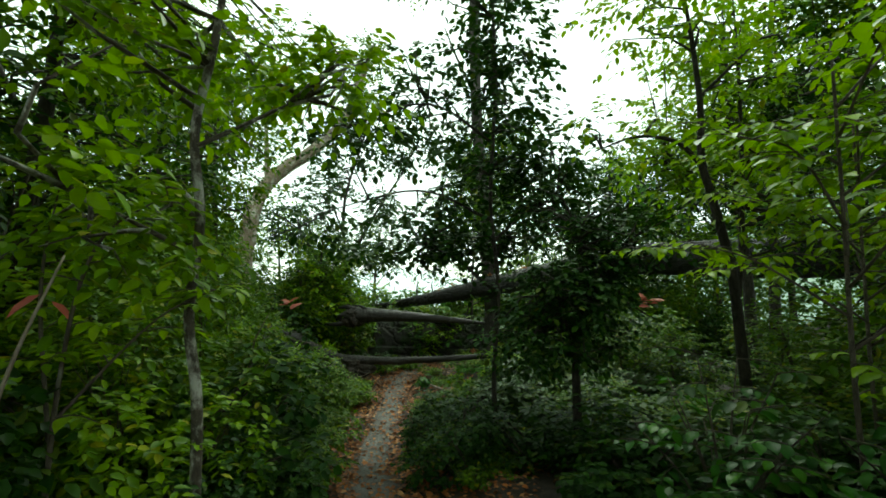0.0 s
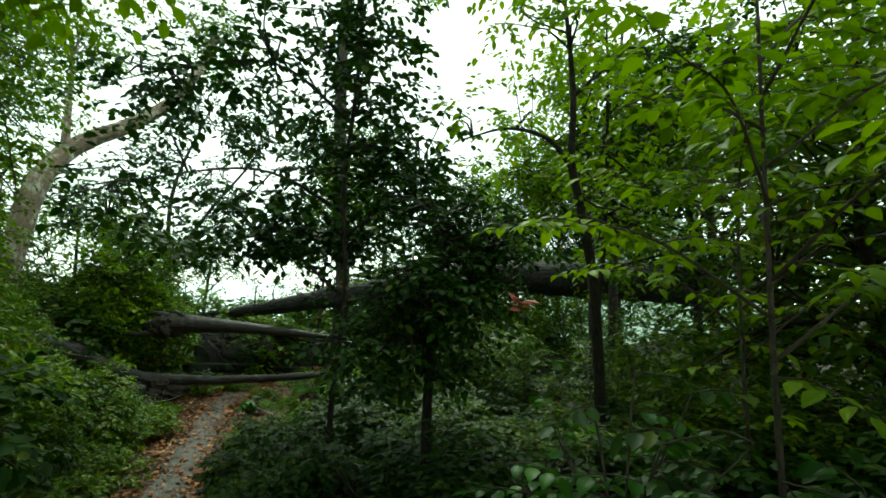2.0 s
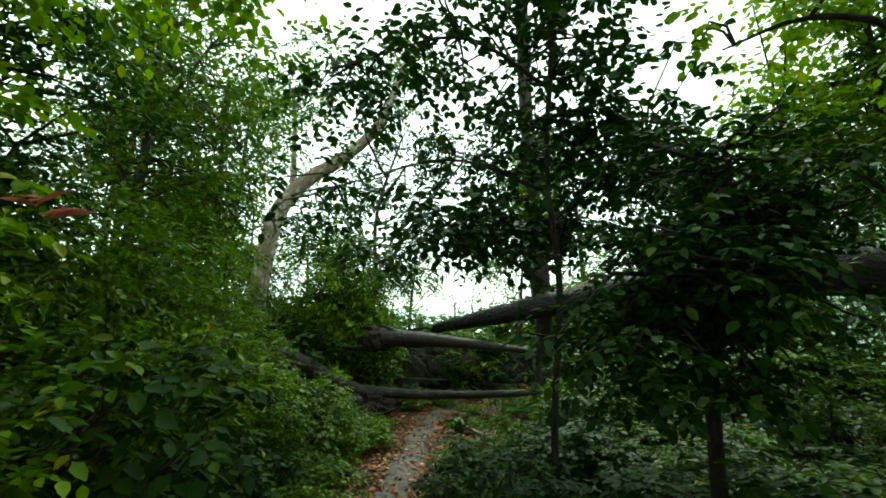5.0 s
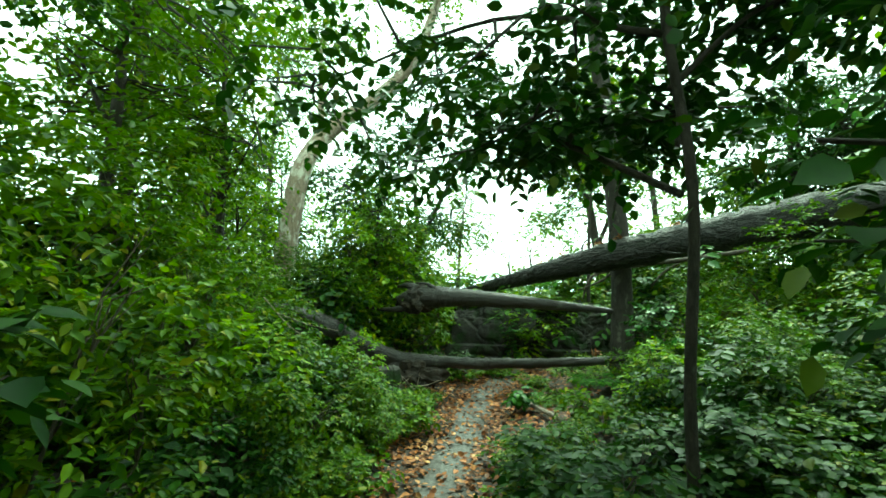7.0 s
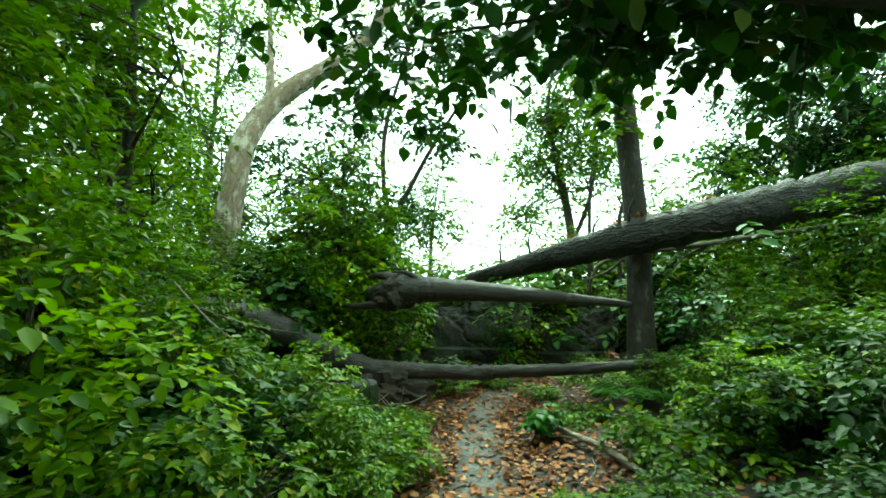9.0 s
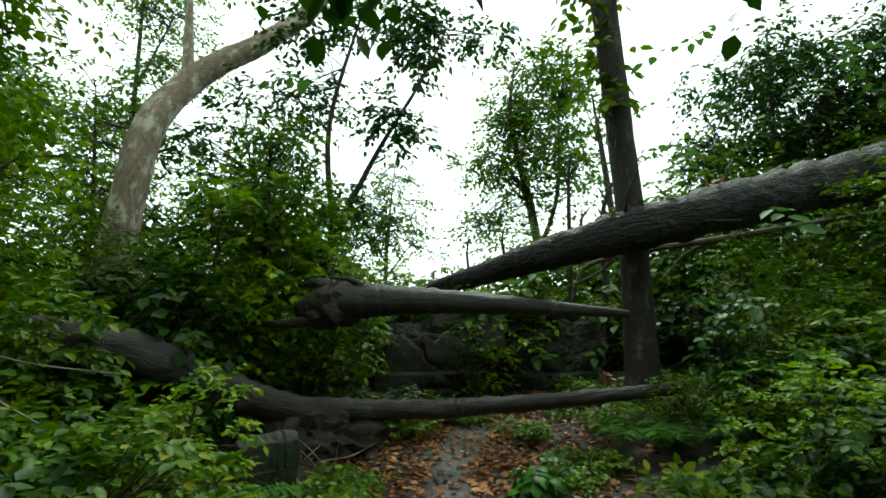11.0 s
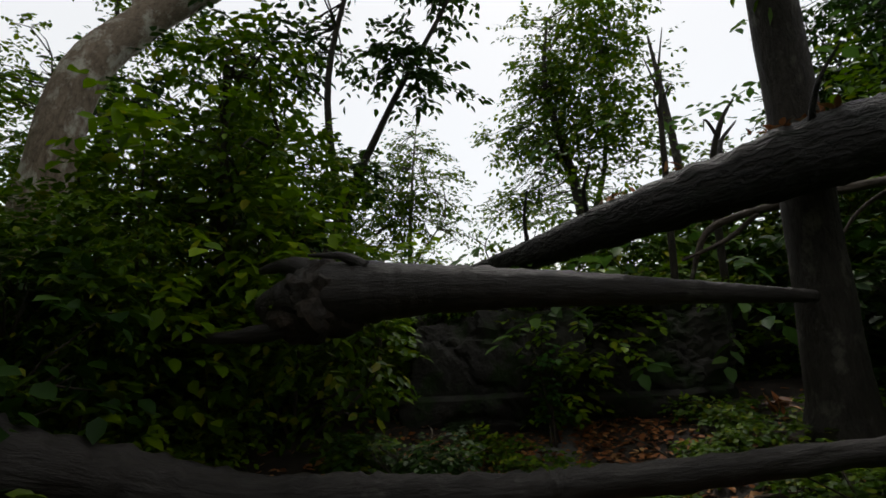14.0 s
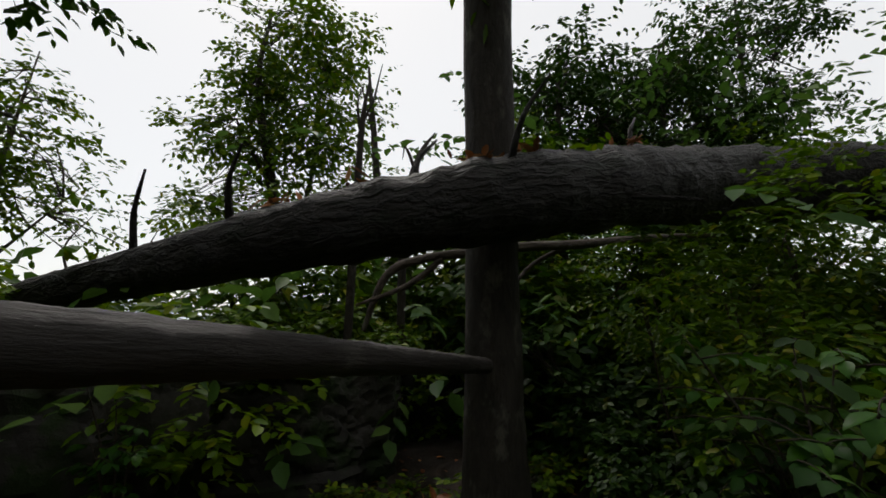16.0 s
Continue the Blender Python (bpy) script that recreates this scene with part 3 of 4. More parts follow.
# slim pale-blotched sapling close by
tree("tree", "slim young tree with pale lichen blotches on its bark", 13,
     [(-1.46, 3.15, gz(-1.46, 3.15) - 0.1, 0.036), (-1.47, 3.15, 1.4, 0.034), (-1.52, 3.1, 2.0, 0.031), (-1.45, 3.05, 2.6, 0.03), (-1.48, 3.0, 3.15, 0.028), (-1.36, 2.97, 3.75, 0.024), (-1.25, 3.0, 4.8, 0.014)],
     [[(-1.4, 2.82, 2.4, 0.016), (-1.9, 2.6, 2.7, 0.008)], [(-1.35, 2.8, 3.0, 0.015), (-0.9, 3.3, 3.5, 0.006)]],
     [(-1.9, 2.55, 2.55, 0.55, 0.7, 75), (-1.1, 3.4, 3.7, 0.9, 1.0, 110), (-1.7, 3.2, 3.9, 0.8, 1.0, 80)],
     BARK_LICHEN, LEAF_LIME, size=0.1, twig=0.35, per=7)
# leaning pale giant
tree("tree", "big pale tree with blotched bark and a bent, leaning trunk", 14,
     [(-6.35, 14.6, gz(-6.35, 14.6) - 0.3, 0.40), (-6.32, 14.68, 1.4, 0.29), (-6.3, 14.95, 3.0, 0.265), (-6.28, 15.4, 4.6, 0.26), (-6.13, 16.15, 5.75, 0.25), (-5.6, 16.6, 6.5, 0.235), (-4.9, 17.0, 7.15, 0.21), (-3.8, 17.6, 8.6, 0.17), (-3.0, 18.0, 11.0, 0.12)],
     [[(-6.1, 16.2, 5.85, 0.13), (-6.3, 16.5, 7.2, 0.09), (-6.5, 16.8, 9.0, 0.05)]],
     [(-3.3, 18.0, 11.2, 2.0, 2.0, 260), (-6.4, 16.9, 9.7, 1.7, 1.9, 190)],
     BARK_PALE, LEAF_MID, size=0.16, twig=0.6, per=7, seg=20, rough=0.08)
# tall straight tree behind the huge fallen trunk
tree("tree", "tall straight grey tree trunk standing behind the fallen one", 15,
     [(1.46, 14.29, -0.45, 0.38), (1.47, 14.29, 0.0, 0.29), (1.48, 14.29, 0.5, 0.225), (1.50, 14.29, 2.2, 0.195), (1.36, 14.07, 4.0, 0.182), (1.18, 13.75, 5.6, 0.172), (1.0, 13.45, 8.2, 0.16), (0.95, 13.3, 13, 0.12)],
     [[(1.02, 13.5, 7.8, 0.06), (0.5, 14.0, 9.2, 0.04), (0.1, 14.3, 10.4, 0.02)], [(1.0, 13.45, 9.4, 0.06), (2.0, 14.3, 10.8, 0.03)]],
     [(0.95, 13.8, 12.8, 2.4, 2.6, 260), (1.1, 13.98, 4.7, 0.12, 1.5, 30), (0.92, 13.75, 5.9, 0.2, 1.5, 28)],
     BARK_SMOOTH, LEAF_MID, size=0.17, twig=0.5, per=6, seg=18)
# airy trees beyond, on the edge of the slope
tree("tree", "tall airy tree with a ragged round-leaved crown on the slope", 16,
     [(2.6, 26.5, -2.5, 0.24), (2.5, 26.5, 2.0, 0.2), (2.1, 26.5, 5.5, 0.17), (1.5, 26.4, 9.0, 0.10), (1.8, 26.4, 11.5, 0.04)],
     [[(2.4, 26.5, 3.5, 0.1), (3.3, 26.6, 6.0, 0.08), (3.6, 26.6, 10.0, 0.04)], [(2.1, 26.5, 5.5, 0.08), (0.9, 26.3, 7.6, 0.03)]],
     [(1.4, 26.4, 8.4, 1.9, 3.4, 430), (2.9, 26.5, 10.6, 1.9, 3.2, 560), (1.9, 26.2, 6.4, 2.1, 3.4, 430), (0.9, 26.5, 5.0, 1.5, 2.2, 150), (3.3, 26.6, 7.6, 1.3, 3.6, 280)],
     BARK_TRUNK, LEAF_MID, size=0.2, twig=0.75, per=6, wide=1.15)
tree("tree", "slender airy tree with small leaves on the valley edge", 17,
     [(-3.0, 20.8, -1.0, 0.07), (-3.0, 20.8, 2.2, 0.06), (-2.8, 20.8, 4.4, 0.03), (-2.6, 20.8, 5.8, 0.01)],
     [[(-3.0, 20.8, 2.2, 0.03), (-1.9, 20.8, 3.6, 0.01)], [(-2.95, 20.8, 2.6, 0.03), (-3.8, 20.8, 4.0, 0.01)]],
     [(-2.3, 20.8, 3.5, 1.1, 2.0, 190), (-3.4, 20.8, 3.4, 1.1, 2.2, 190), (-2.7, 20.8, 5.0, 0.8, 1.3, 90)],
     TWIG, LEAF_MID, size=0.12, twig=0.5, per=8)
tree("tree", "crooked dark tree leaning over the valley with a wide crown", 18,
     [(-4.3, 17.6, 0.2, 0.12), (-3.75, 17.6, 2.5, 0.085), (-2.7, 17.7, 4.7, 0.055), (-1.6, 17.6, 6.4, 0.035), (-1.0, 17.6, 7.6, 0.02)],
     [[(-3.6, 17.6, 2.8, 0.07), (-3.7, 17.6, 5.4, 0.06), (-2.9, 17.6, 8.2, 0.03)], [(-3.9, 17.6, 2.0, 0.08), (-5.4, 17.6, 4.4, 0.04)]],
     [(-1.5, 17.6, 6.8, 1.1, 1.2, 110), (-2.8, 17.6, 8.3, 1.5, 1.5, 150), (-1.2, 17.7, 8.0, 0.9, 1.1, 80), (-5.2, 17.4, 4.6, 1.4, 1.5, 170), (-2.2, 17.5, 5.2, 0.8, 0.8, 90), (-3.1, 17.5, 3.7, 0.6, 0.9, 90), (-4.2, 17.5, 6.3, 1.2, 1.4, 150)],
     BARK_TRUNK, LEAF_DARK, size=0.17, twig=0.5, per=6)
tree("tree", "small dark-leaved tree above the slope shrubs", 20,
     [(-3.75, 14.2, gz(-3.75, 14.2) - 0.1, 0.06), (-3.7, 14.2, 1.8, 0.05), (-3.65, 14.2, 2.8, 0.035), (-3.6, 14.2, 3.9, 0.015)],
     [[(-3.7, 14.2, 1.9, 0.02), (-4.3, 14.1, 2.7, 0.01)], [(-3.65, 14.2, 2.3, 0.02), (-3.1, 14.2, 3.0, 0.01)]],
     [(-3.8, 14.2, 2.75, 0.9, 1.4, 230), (-3.5, 14.3, 3.5, 0.7, 0.9, 120)],
     BARK_TRUNK, LEAF_MID, size=0.11, twig=0.34, per=6)
# broken dead stem among climbers
tree("tree", "broken dead stem standing bare with hanging creepers", 19,
     [(4.2, 22.5, -1.0, 0.13), (4.1, 22.5, 3.0, 0.11), (3.9, 22.5, 6.0, 0.09), (3.7, 22.5, 8.2, 0.03)],
     [[(3.9, 22.5, 6.2, 0.05), (3.5, 22.5, 7.6, 0.015)], [(3.8, 22.5, 7.0, 0.04), (4.1, 22.5, 8.4, 0.012)]],
     [(3.9, 22.4, 6.6, 0.4, 2.4, 24), (4.2, 22.4, 3.6, 0.9, 1.6, 70)], BARK_TRUNK, LEAF_MID, size=0.16, twig=0.4, per=5)
# trees on the right of the trail, behind the fallen trunk
for k, (x, y, h, lean) in enumerate([(6.6, 18.6, 7.6, 0.2), (9.4, 18.0, 8.0, 0.5), (6.4, 9.8, 7.5, -0.3), (7.4, 10.6, 9.0, 0.4), (9.4, 9.6, 9, 0.2), (8.6, 6.0, 9, 0.3), (8.2, 1.5, 6.5, 0.2), (7.6, 20.5, 8, 0.3), (13.0, 17.5, 10, -0.3), (11.0, 19.0, 9, 0.3)]):
    g = gz(x, y)
    tree("tree", "dark slender forest tree with a leafy crown", 30 + k,
         [(x, y, g - 0.2, 0.13), (x + lean * 0.2, y, g + h * 0.3, 0.10), (x + lean * 0.5, y + 0.1, g + h * 0.6, 0.08), (x + lean, y, g + h, 0.03)],
         [[(x + lean * 0.35, y, g + h * 0.45, 0.05), (x + lean - 1.2, y + 0.3, g + h * 0.65, 0.02)], [(x + lean * 0.5, y, g + h * 0.6, 0.05), (x + lean + 1.2, y - 0.3, g + h * 0.8, 0.02)]],
         [(x + lean, y, g + h * 0.85, 1.9, 2.2, 460), (x + lean - 1.1, y + 0.2, g + h * 0.62, 1.3, 1.6, 290), (x + lean + 1.2, y, g + h * 0.66, 1.4, 1.8, 290)] + ([(x, y, g + h * 0.45, 1.3, 1.4, 200)] if y > 17 else []),
         BARK_TRUNK, LEAF_DARK if y > 17 else (LEAF_MID, LEAF_DARK, LEAF_LIME)[k % 3], size=0.15, twig=0.5, per=6)
# trees on the slope to the left
for k, (x, y, h, lean) in enumerate([(-6.0, 9.6, 7.5, 0.2), (-9.6, 13.4, 9, 0.2), (-4.6, 5.2, 7.0, 0.4), (-5.6, 1.0, 6.5, 0.3), (-7.0, 2.0, 9.0, 0.2), (-10.5, 14.0, 11, 0.5), (-11, 21, 12, 0.5)]):
    g = gz(x, y)
    tree("tree", "slender forest tree with mottled bark on the slope", 50 + k,
         [(x, y, g - 0.2, 0.12), (x + lean * 0.2, y, g + h * 0.3, 0.10), (x + lean * 0.5, y + 0.1, g + h * 0.6, 0.07), (x + lean, y, g + h, 0.03)],
         [[(x + lean * 0.35, y, g + h * 0.45, 0.05), (x + lean - 1.2, y + 0.3, g + h * 0.65, 0.02)], [(x + lean * 0.5, y, g + h * 0.6, 0.05), (x + lean + 1.2, y - 0.3, g + h * 0.8, 0.02)]],
         [(x + lean, y, g + h * 0.85, 1.9, 2.2, 380), (x + lean - 1.0, y + 0.2, g + h * 0.55, 1.4, 1.9, 250), (x + lean + 1.1, y, g + h * 0.62, 1.3, 1.7, 230)],
         BARK_TRUNK, (LEAF_MID, LEAF_MID, LEAF_LIME)[k % 3], size=0.14, twig=0.5, per=6)

# dense low-crowned trees that close the sides
for k, (x, y, h, low) in enumerate([(5.0, 3.9, 3.3, 0.9), (6.2, 5.4, 4.2, 1.2), (5.6, 1.6, 3.2, 0.9), (7.8, 4.0, 5.0, 1.4), (6.8, 7.6, 6.0, 1.8), (-5.6, 11.4, 6.5, 2.6), (-4.6, 2.9, 4.2, 1.6), (-5.2, 6.4, 5.0, 1.8)]):
    g = gz(x, y)
    tree("tree", "low-crowned forest tree with dense green foliage", 120 + k,
         [(x, y, g - 0.2, 0.08), (x + 0.1, y, g + h * 0.4, 0.07), (x, y + 0.1, g + h * 0.7, 0.05), (x, y, g + h, 0.02)],
         [[(x, y, g + h * 0.35, 0.03), (x - 0.9, y + 0.2, g + h * 0.55, 0.012)], [(x, y, g + h * 0.4, 0.03), (x + 0.9, y - 0.2, g + h * 0.6, 0.012)]],
         [(x, y, g + low + (h - low) * 0.25, 1.3, (h - low) * 0.6, 380), (x, y, g + low + (h - low) * 0.75, 1.5, (h - low) * 0.6, 420)],
         BARK_TRUNK, LEAF_MID if k < 4 or k % 3 == 2 else LEAF_DARK, size=0.11, twig=0.4, per=7)
# fresh green thicket trees round and behind the pale tree
for k, (x, y, h, low) in enumerate([(-7.7, 16.8, 4.4, 0.7), (-5.2, 18.2, 3.9, 0.5), (-8.9, 15.0, 5.4, 0.8), (-6.9, 19.6, 5.0, 0.8), (-4.2, 19.6, 3.6, 0.4), (-7.5, 13.0, 4.4, 0.8), (-9.6, 18.2, 6.0, 1.0), (-6.4, 12.2, 3.6, 0.6), (-11.0, 16.4, 6.5, 1.0)]):
    g = gz(x, y)
    tree("tree", "low thicket tree with fresh yellow-green foliage", 160 + k,
         [(x, y, g - 0.2, 0.07), (x + 0.1, y, g + h * 0.4, 0.055), (x, y + 0.1, g + h * 0.7, 0.04), (x, y, g + h, 0.015)],
         [[(x, y, g + h * 0.3, 0.03), (x - 0.8, y + 0.2, g + h * 0.55, 0.012)], [(x, y, g + h * 0.35, 0.03), (x + 0.8, y - 0.2, g + h * 0.6, 0.012)]],
         [(x, y, g + low + (h - low) * 0.25, 1.25, (h - low) * 0.6, 300), (x, y, g + low + (h - low) * 0.72, 1.2, (h - low) * 0.55, 280)],
         BARK_TRUNK, (LEAF_MID, LEAF_LIME)[k % 2], size=0.12, twig=0.4, per=7)
# unseen trees added behind the start of the walk and overhead to block sky light
for k, (x, y, h) in enumerate([(-3.2, -1.8, 6.5), (3.4, -2.2, 6.5), (0.2, -4.6, 7.5), (-5.6, -3.5, 8.0), (5.8, -2.0, 8.0)]):
    g = gz(x, y)
    tree("tree", "unseen forest tree with a dense dark crown, added for shade", 80 + k,
         [(x, y, g - 0.2, 0.11), (x + 0.1, y, g + h * 0.4, 0.09), (x, y + 0.1, g + h * 0.7, 0.06), (x, y, g + h, 0.02)],
         [[(x, y, g + h * 0.5, 0.05), (x - 1.2, y + 0.3, g + h * 0.7, 0.02)], [(x, y, g + h * 0.55, 0.05), (x + 1.2, y - 0.3, g + h * 0.75, 0.02)]],
         [(x, y, g + h * 0.85, 2.1, 1.8, 420), (x - 1.2, y, g + h * 0.66, 1.4, 1.5, 220), (x + 1.2, y, g + h * 0.68, 1.4, 1.5, 220)],
         BARK_TRUNK, LEAF_DARK, size=0.14, twig=0.5, per=6)

# forked tree beside the trail, its stem bent towards it
tree("tree", "forked dark tree with a bent stem and thin yellow-green crown", 21,
     [(3.85, 6.0, gz(3.85, 6.0) - 0.15, 0.075), (3.72, 5.95, 1.4, 0.065), (3.58, 5.85, 2.4, 0.058), (3.34, 5.78, 3.3, 0.05), (3.22, 5.75, 3.75, 0.045), (3.2, 5.7, 4.6, 0.035), (3.05, 5.7, 6.0, 0.018)],
     [[(3.25, 5.76, 3.65, 0.035), (2.95, 5.8, 3.98, 0.028), (2.5, 5.9, 4.08, 0.02), (2.0, 6.0, 3.92, 0.008)], [(3.66, 5.9, 1.9, 0.035), (3.82, 5.95, 3.2, 0.03), (3.86, 5.95, 4.8, 0.02), (3.8, 5.9, 6.2, 0.01)], [(3.2, 5.7, 4.5, 0.025), (3.9, 5.6, 5.2, 0.012)]],
     [(4.3, 6.2, 3.2, 0.9, 1.3, 150), (3.9, 5.8, 4.6, 0.8, 1.2, 90), (3.1, 5.8, 5.6, 1.0, 1.2, 110), (2.3, 6.0, 4.2, 0.5, 0.5, 24)],
     BARK_TRUNK, LEAF_LIME, size=0.11, twig=0.36, per=7)
# unseen tall trees added beside the start, crowns meeting over the trail to cut skylight
for k, (x, y, cx, cy, h) in enumerate([(-4.4, 0.4, -2.4, 2.4, 8.2), (3.6, -0.9, 0.6, 0.9, 7.6), (5.4, -1.2, 4.4, 0.6, 7.0), (-3.8, -0.9, -2.0, 0.6, 7.2)]):
    g = gz(x, y)
    tree("tree", "unseen tall tree with a dense crown, added to shade the trail", 140 + k,
         [(x, y, g - 0.2, 0.17), (x, y, g + h * 0.35, 0.14), (x + (cx - x) * 0.15, y + (cy - y) * 0.15, g + h * 0.65, 0.11), (x + (cx - x) * 0.5, y + (cy - y) * 0.5, g + h * 0.95, 0.05)],
         [[(x + (cx - x) * 0.15, y + (cy - y) * 0.15, g + h * 0.66, 0.07), (cx, cy, g + h * 0.9, 0.03)]],
         [(cx, cy, g + h, 2.3, 1.8, 520), (cx + 1.0, cy - 1.0, g + h + 0.5, 1.8, 1.4, 260), (x + (cx - x) * 0.3, y, g + h * 0.95, 1.8, 1.5, 260)],
         BARK_TRUNK, LEAF_DARK, size=0.17, twig=0.55, per=7, wide=1.15)

# ---- undergrowth ----
KINDS = [
    shrub("shrub", "leafy dark green shrub in the undergrowth", "shrub", 101, 0.75, 1.3, 0.08, 370, 0.27, 7, 0.10, LEAF_MID, at=(-2.6, 4.2, gz(-2.6, 4.2)), group="undergrowth shrubs"),
    shrub("shrub", "dark glossy-leaved shrub in the undergrowth", "shrub", 102, 0.65, 1.0, 0.05, 350, 0.25, 6, 0.105, LEAF_DARK, at=(2.0, 9.4, gz(2.0, 9.4)), wide=1.15, group="undergrowth shrubs"),
    shrub("shrub", "yellow-green leafy shrub in the undergrowth", "shrub", 103, 0.7, 1.5, 0.15, 340, 0.29, 8, 0.092, LEAF_LIME, at=(-3.4, 8.3, gz(-3.4, 8.3)), group="undergrowth shrubs"),
    shrub("shrub", "low broad-leaved seedling plants", "shrub", 104, 0.5, 0.36, 0.03, 130, 0.2, 6, 0.09, LEAF_MID, at=(0.6, 10.4, gz(0.6, 10.4)), wide=1.1, stems=8, stem_r=0.007, group="low plants"),
    shrub("shrub", "fine-leaved tangled shrub in the undergrowth", "shrub", 105, 0.8, 1.7, 0.1, 450, 0.27, 8, 0.074, LEAF_MID, at=(2.9, 13.6, gz(2.9, 13.6)), wide=0.9, group="undergrowth shrubs"),
]
rng = np.random.default_rng(5)
spots = []
KEEP_OPEN = [(-2.8, 13.1, 0.7), (0.3, 1.5, 0.5), (0.2, 2.4, 0.5), (0.1, 3.3, 0.45), (-0.05, 4.3, 0.45), (-0.3, 5.2, 0.45), (-0.8, 8.8, 0.45), (-0.75, 11.0, 0.5), (-2.2, 11.0, 0.8), (-3.2, 11.5, 0.8), (-2.0, 10.2, 0.5), (0.1, 10.9, 0.6), (0.5, 10.0, 0.6), (0.5, 11.6, 0.6), (-2.3, 7.8, 0.8), (1.0, 12.4, 0.75), (1.3, 3.4, 0.6), (-1.35, 2.7, 0.55), (-1.0, 2.0, 0.4), (-2.5, 12.0, 0.6), (-2.25, 11.2, 0.35), (0.85, 4.1, 0.5), (1.0, 5.0, 0.45), (-3.5, 12.0, 0.5), (-2.6, 10.4, 0.7), (-2.6, 14.4, 0.6), (-1.1, 12.8, 1.0), (0.4, 13.2, 0.8), (-2.6, 11.6, 0.5), (-1.2, 15.0, 0.7), (0.5, 15.0, 0.7), (1.9, 14.8, 0.5), (1.2, 13.6, 0.8), (0.6, 14.0, 0.7), (1.7, 14.2, 0.5)]


def scatter(n, xr, yr, kinds, size, clear, tall=(0.8, 1.3), gap=0.5):
    tries = 0
    made = 0
    while made < n and tries < n * 80:
        tries += 1
        x, y = rng.uniform(*xr), rng.uniform(*yr)
        d = x - trail_x(y)
        s = rng.uniform(*size)
        if abs(d) < clear + 0.8 * s and y < 15.5:
            continue
        if any(math.hypot(x - a, y - b) < gap * min(s, c) + 0.12 for a, b, c in spots):
            continue
        if any(math.hypot(x - a, y - b) < r + 0.45 * s for a, b, r in KEEP_OPEN):
            continue
        spots.append((x, y, s))
        k = KINDS[rng.choice(kinds)]
        copy_thing(k, place(k, x, y, rng.uniform(0, 360), s, tall=rng.uniform(*tall)))
        made += 1


for x, y, k, sz in ((-4.1, 14.3, 2, 1.6), (-3.7, 15.6, 4, 1.7), (-5.2, 13.2, 1, 1.4), (-5.0, 15.4, 1, 1.8), (-6.4, 14.6, 4, 1.1), (-4.4, 13.3, 4, 1.1), (-4.7, 12.2, 1, 1.3), (-3.3, 14.6, 4, 1.5), (-5.6, 11.8, 1, 1.5),
                    (0.9, 17.6, 4, 1.45), (2.0, 18.2, 0, 1.9), (3.0, 17.4, 4, 1.6), (4.0, 18.6, 0, 2.1), (5.0, 17.2, 4, 1.9), (6.3, 17.8, 1, 2.6), (2.5, 19.4, 4, 1.7), (0.2, 18.8, 0, 1.6), (3.6, 16.2, 1, 1.7), (7.6, 16.6, 4, 2.0),
                    (2.4, 11.4, 1, 0.8), (-2.8, 9.5, 1, 0.8), (-3.45, 10.0, 1, 1.05), (-3.0, 8.9, 1, 0.8), (2.4, 12.9, 1, 0.8), (2.9, 12.3, 0, 0.9), (-2.95, 9.9, 0, 0.7), (-2.72, 10.35, 2, 0.62), (1.5, 12.75, 0, 0.45), (2.3, 13.7, 1, 0.6), (2.9, 14.3, 1, 0.8), (-4.9, 12.6, 2, 1.1), (-4.6, 11.3, 0, 1.0), (-2.3, 9.6, 0, 0.5), (-2.5, 8.3, 0, 0.6), (-2.3, 7.6, 1, 0.5)):
    spots.append((x, y, sz))
    copy_thing(KINDS[k], place(KINDS[k], x, y, x * 90, sz, tall=1.05))
scatter(28, (-5.5, -1.1), (2.2, 9.6), [0, 1, 1, 2, 4], (0.7, 1.2), 0.78, (0.8, 1.3))
scatter(18, (-5.5, -1.1), (9.6, 14.5), [0, 2, 2, 2, 4], (0.7, 1.2), 0.78, (0.8, 1.3))
scatter(12, (-6.5, -3.4), (3.0, 10.0), [0, 2, 4], (1.2, 1.8), 1.6, (0.9, 1.4))
scatter(44, (-2.0, 1.3), (1.5, 15.3), [3, 3, 3, 1], (0.45, 0.85), 0.5, (0.6, 1.0), 0.35)
scatter(22, (0.4, 3.6), (4.2, 9.2), [1, 1, 1, 0], (0.6, 1.0), 0.7, (0.6, 0.9))
scatter(14, (0.4, 3.6), (9.2, 14.5), [0, 2, 1, 1, 4], (0.6, 1.0), 0.7, (0.6, 0.95))
scatter(26, (2.6, 8.5), (3.0, 11.0), [0, 1, 4, 1], (0.8, 1.25), 1.2, (0.6, 0.9))
scatter(18, (2.8, 9.5), (12.2, 18.0), [0, 1, 4, 1], (1.0, 1.7), 1.2, (0.7, 1.1))
scatter(20, (-8, 8), (16.2, 24), [0, 2, 4], (0.9, 1.6), 0.3, (0.6, 0.9))
scatter(14, (-7, 7), (-4.5, 0.0), [0, 1, 4], (1.0, 1.6), 1.3)


# low plants that hem the trail
hem = np.random.default_rng(41)
for k in range(30):
    y = 4.2 + k * 0.26
    for side in (-1, 1):
        x = trail_x(y) + side * hem.uniform(0.85, 1.1)
        if side > 0 and not 6.4 < y < 9.6 or side < 0 and y < 5.2:
            continue
        kind = KINDS[3 if hem.uniform() < 0.75 else 0]
        copy_thing(kind, place(kind, x, y, hem.uniform(0, 360), hem.uniform(0.55, 0.9) * (1 if kind is KINDS[3] else 0.5), tall=hem.uniform(0.7, 1.1)))


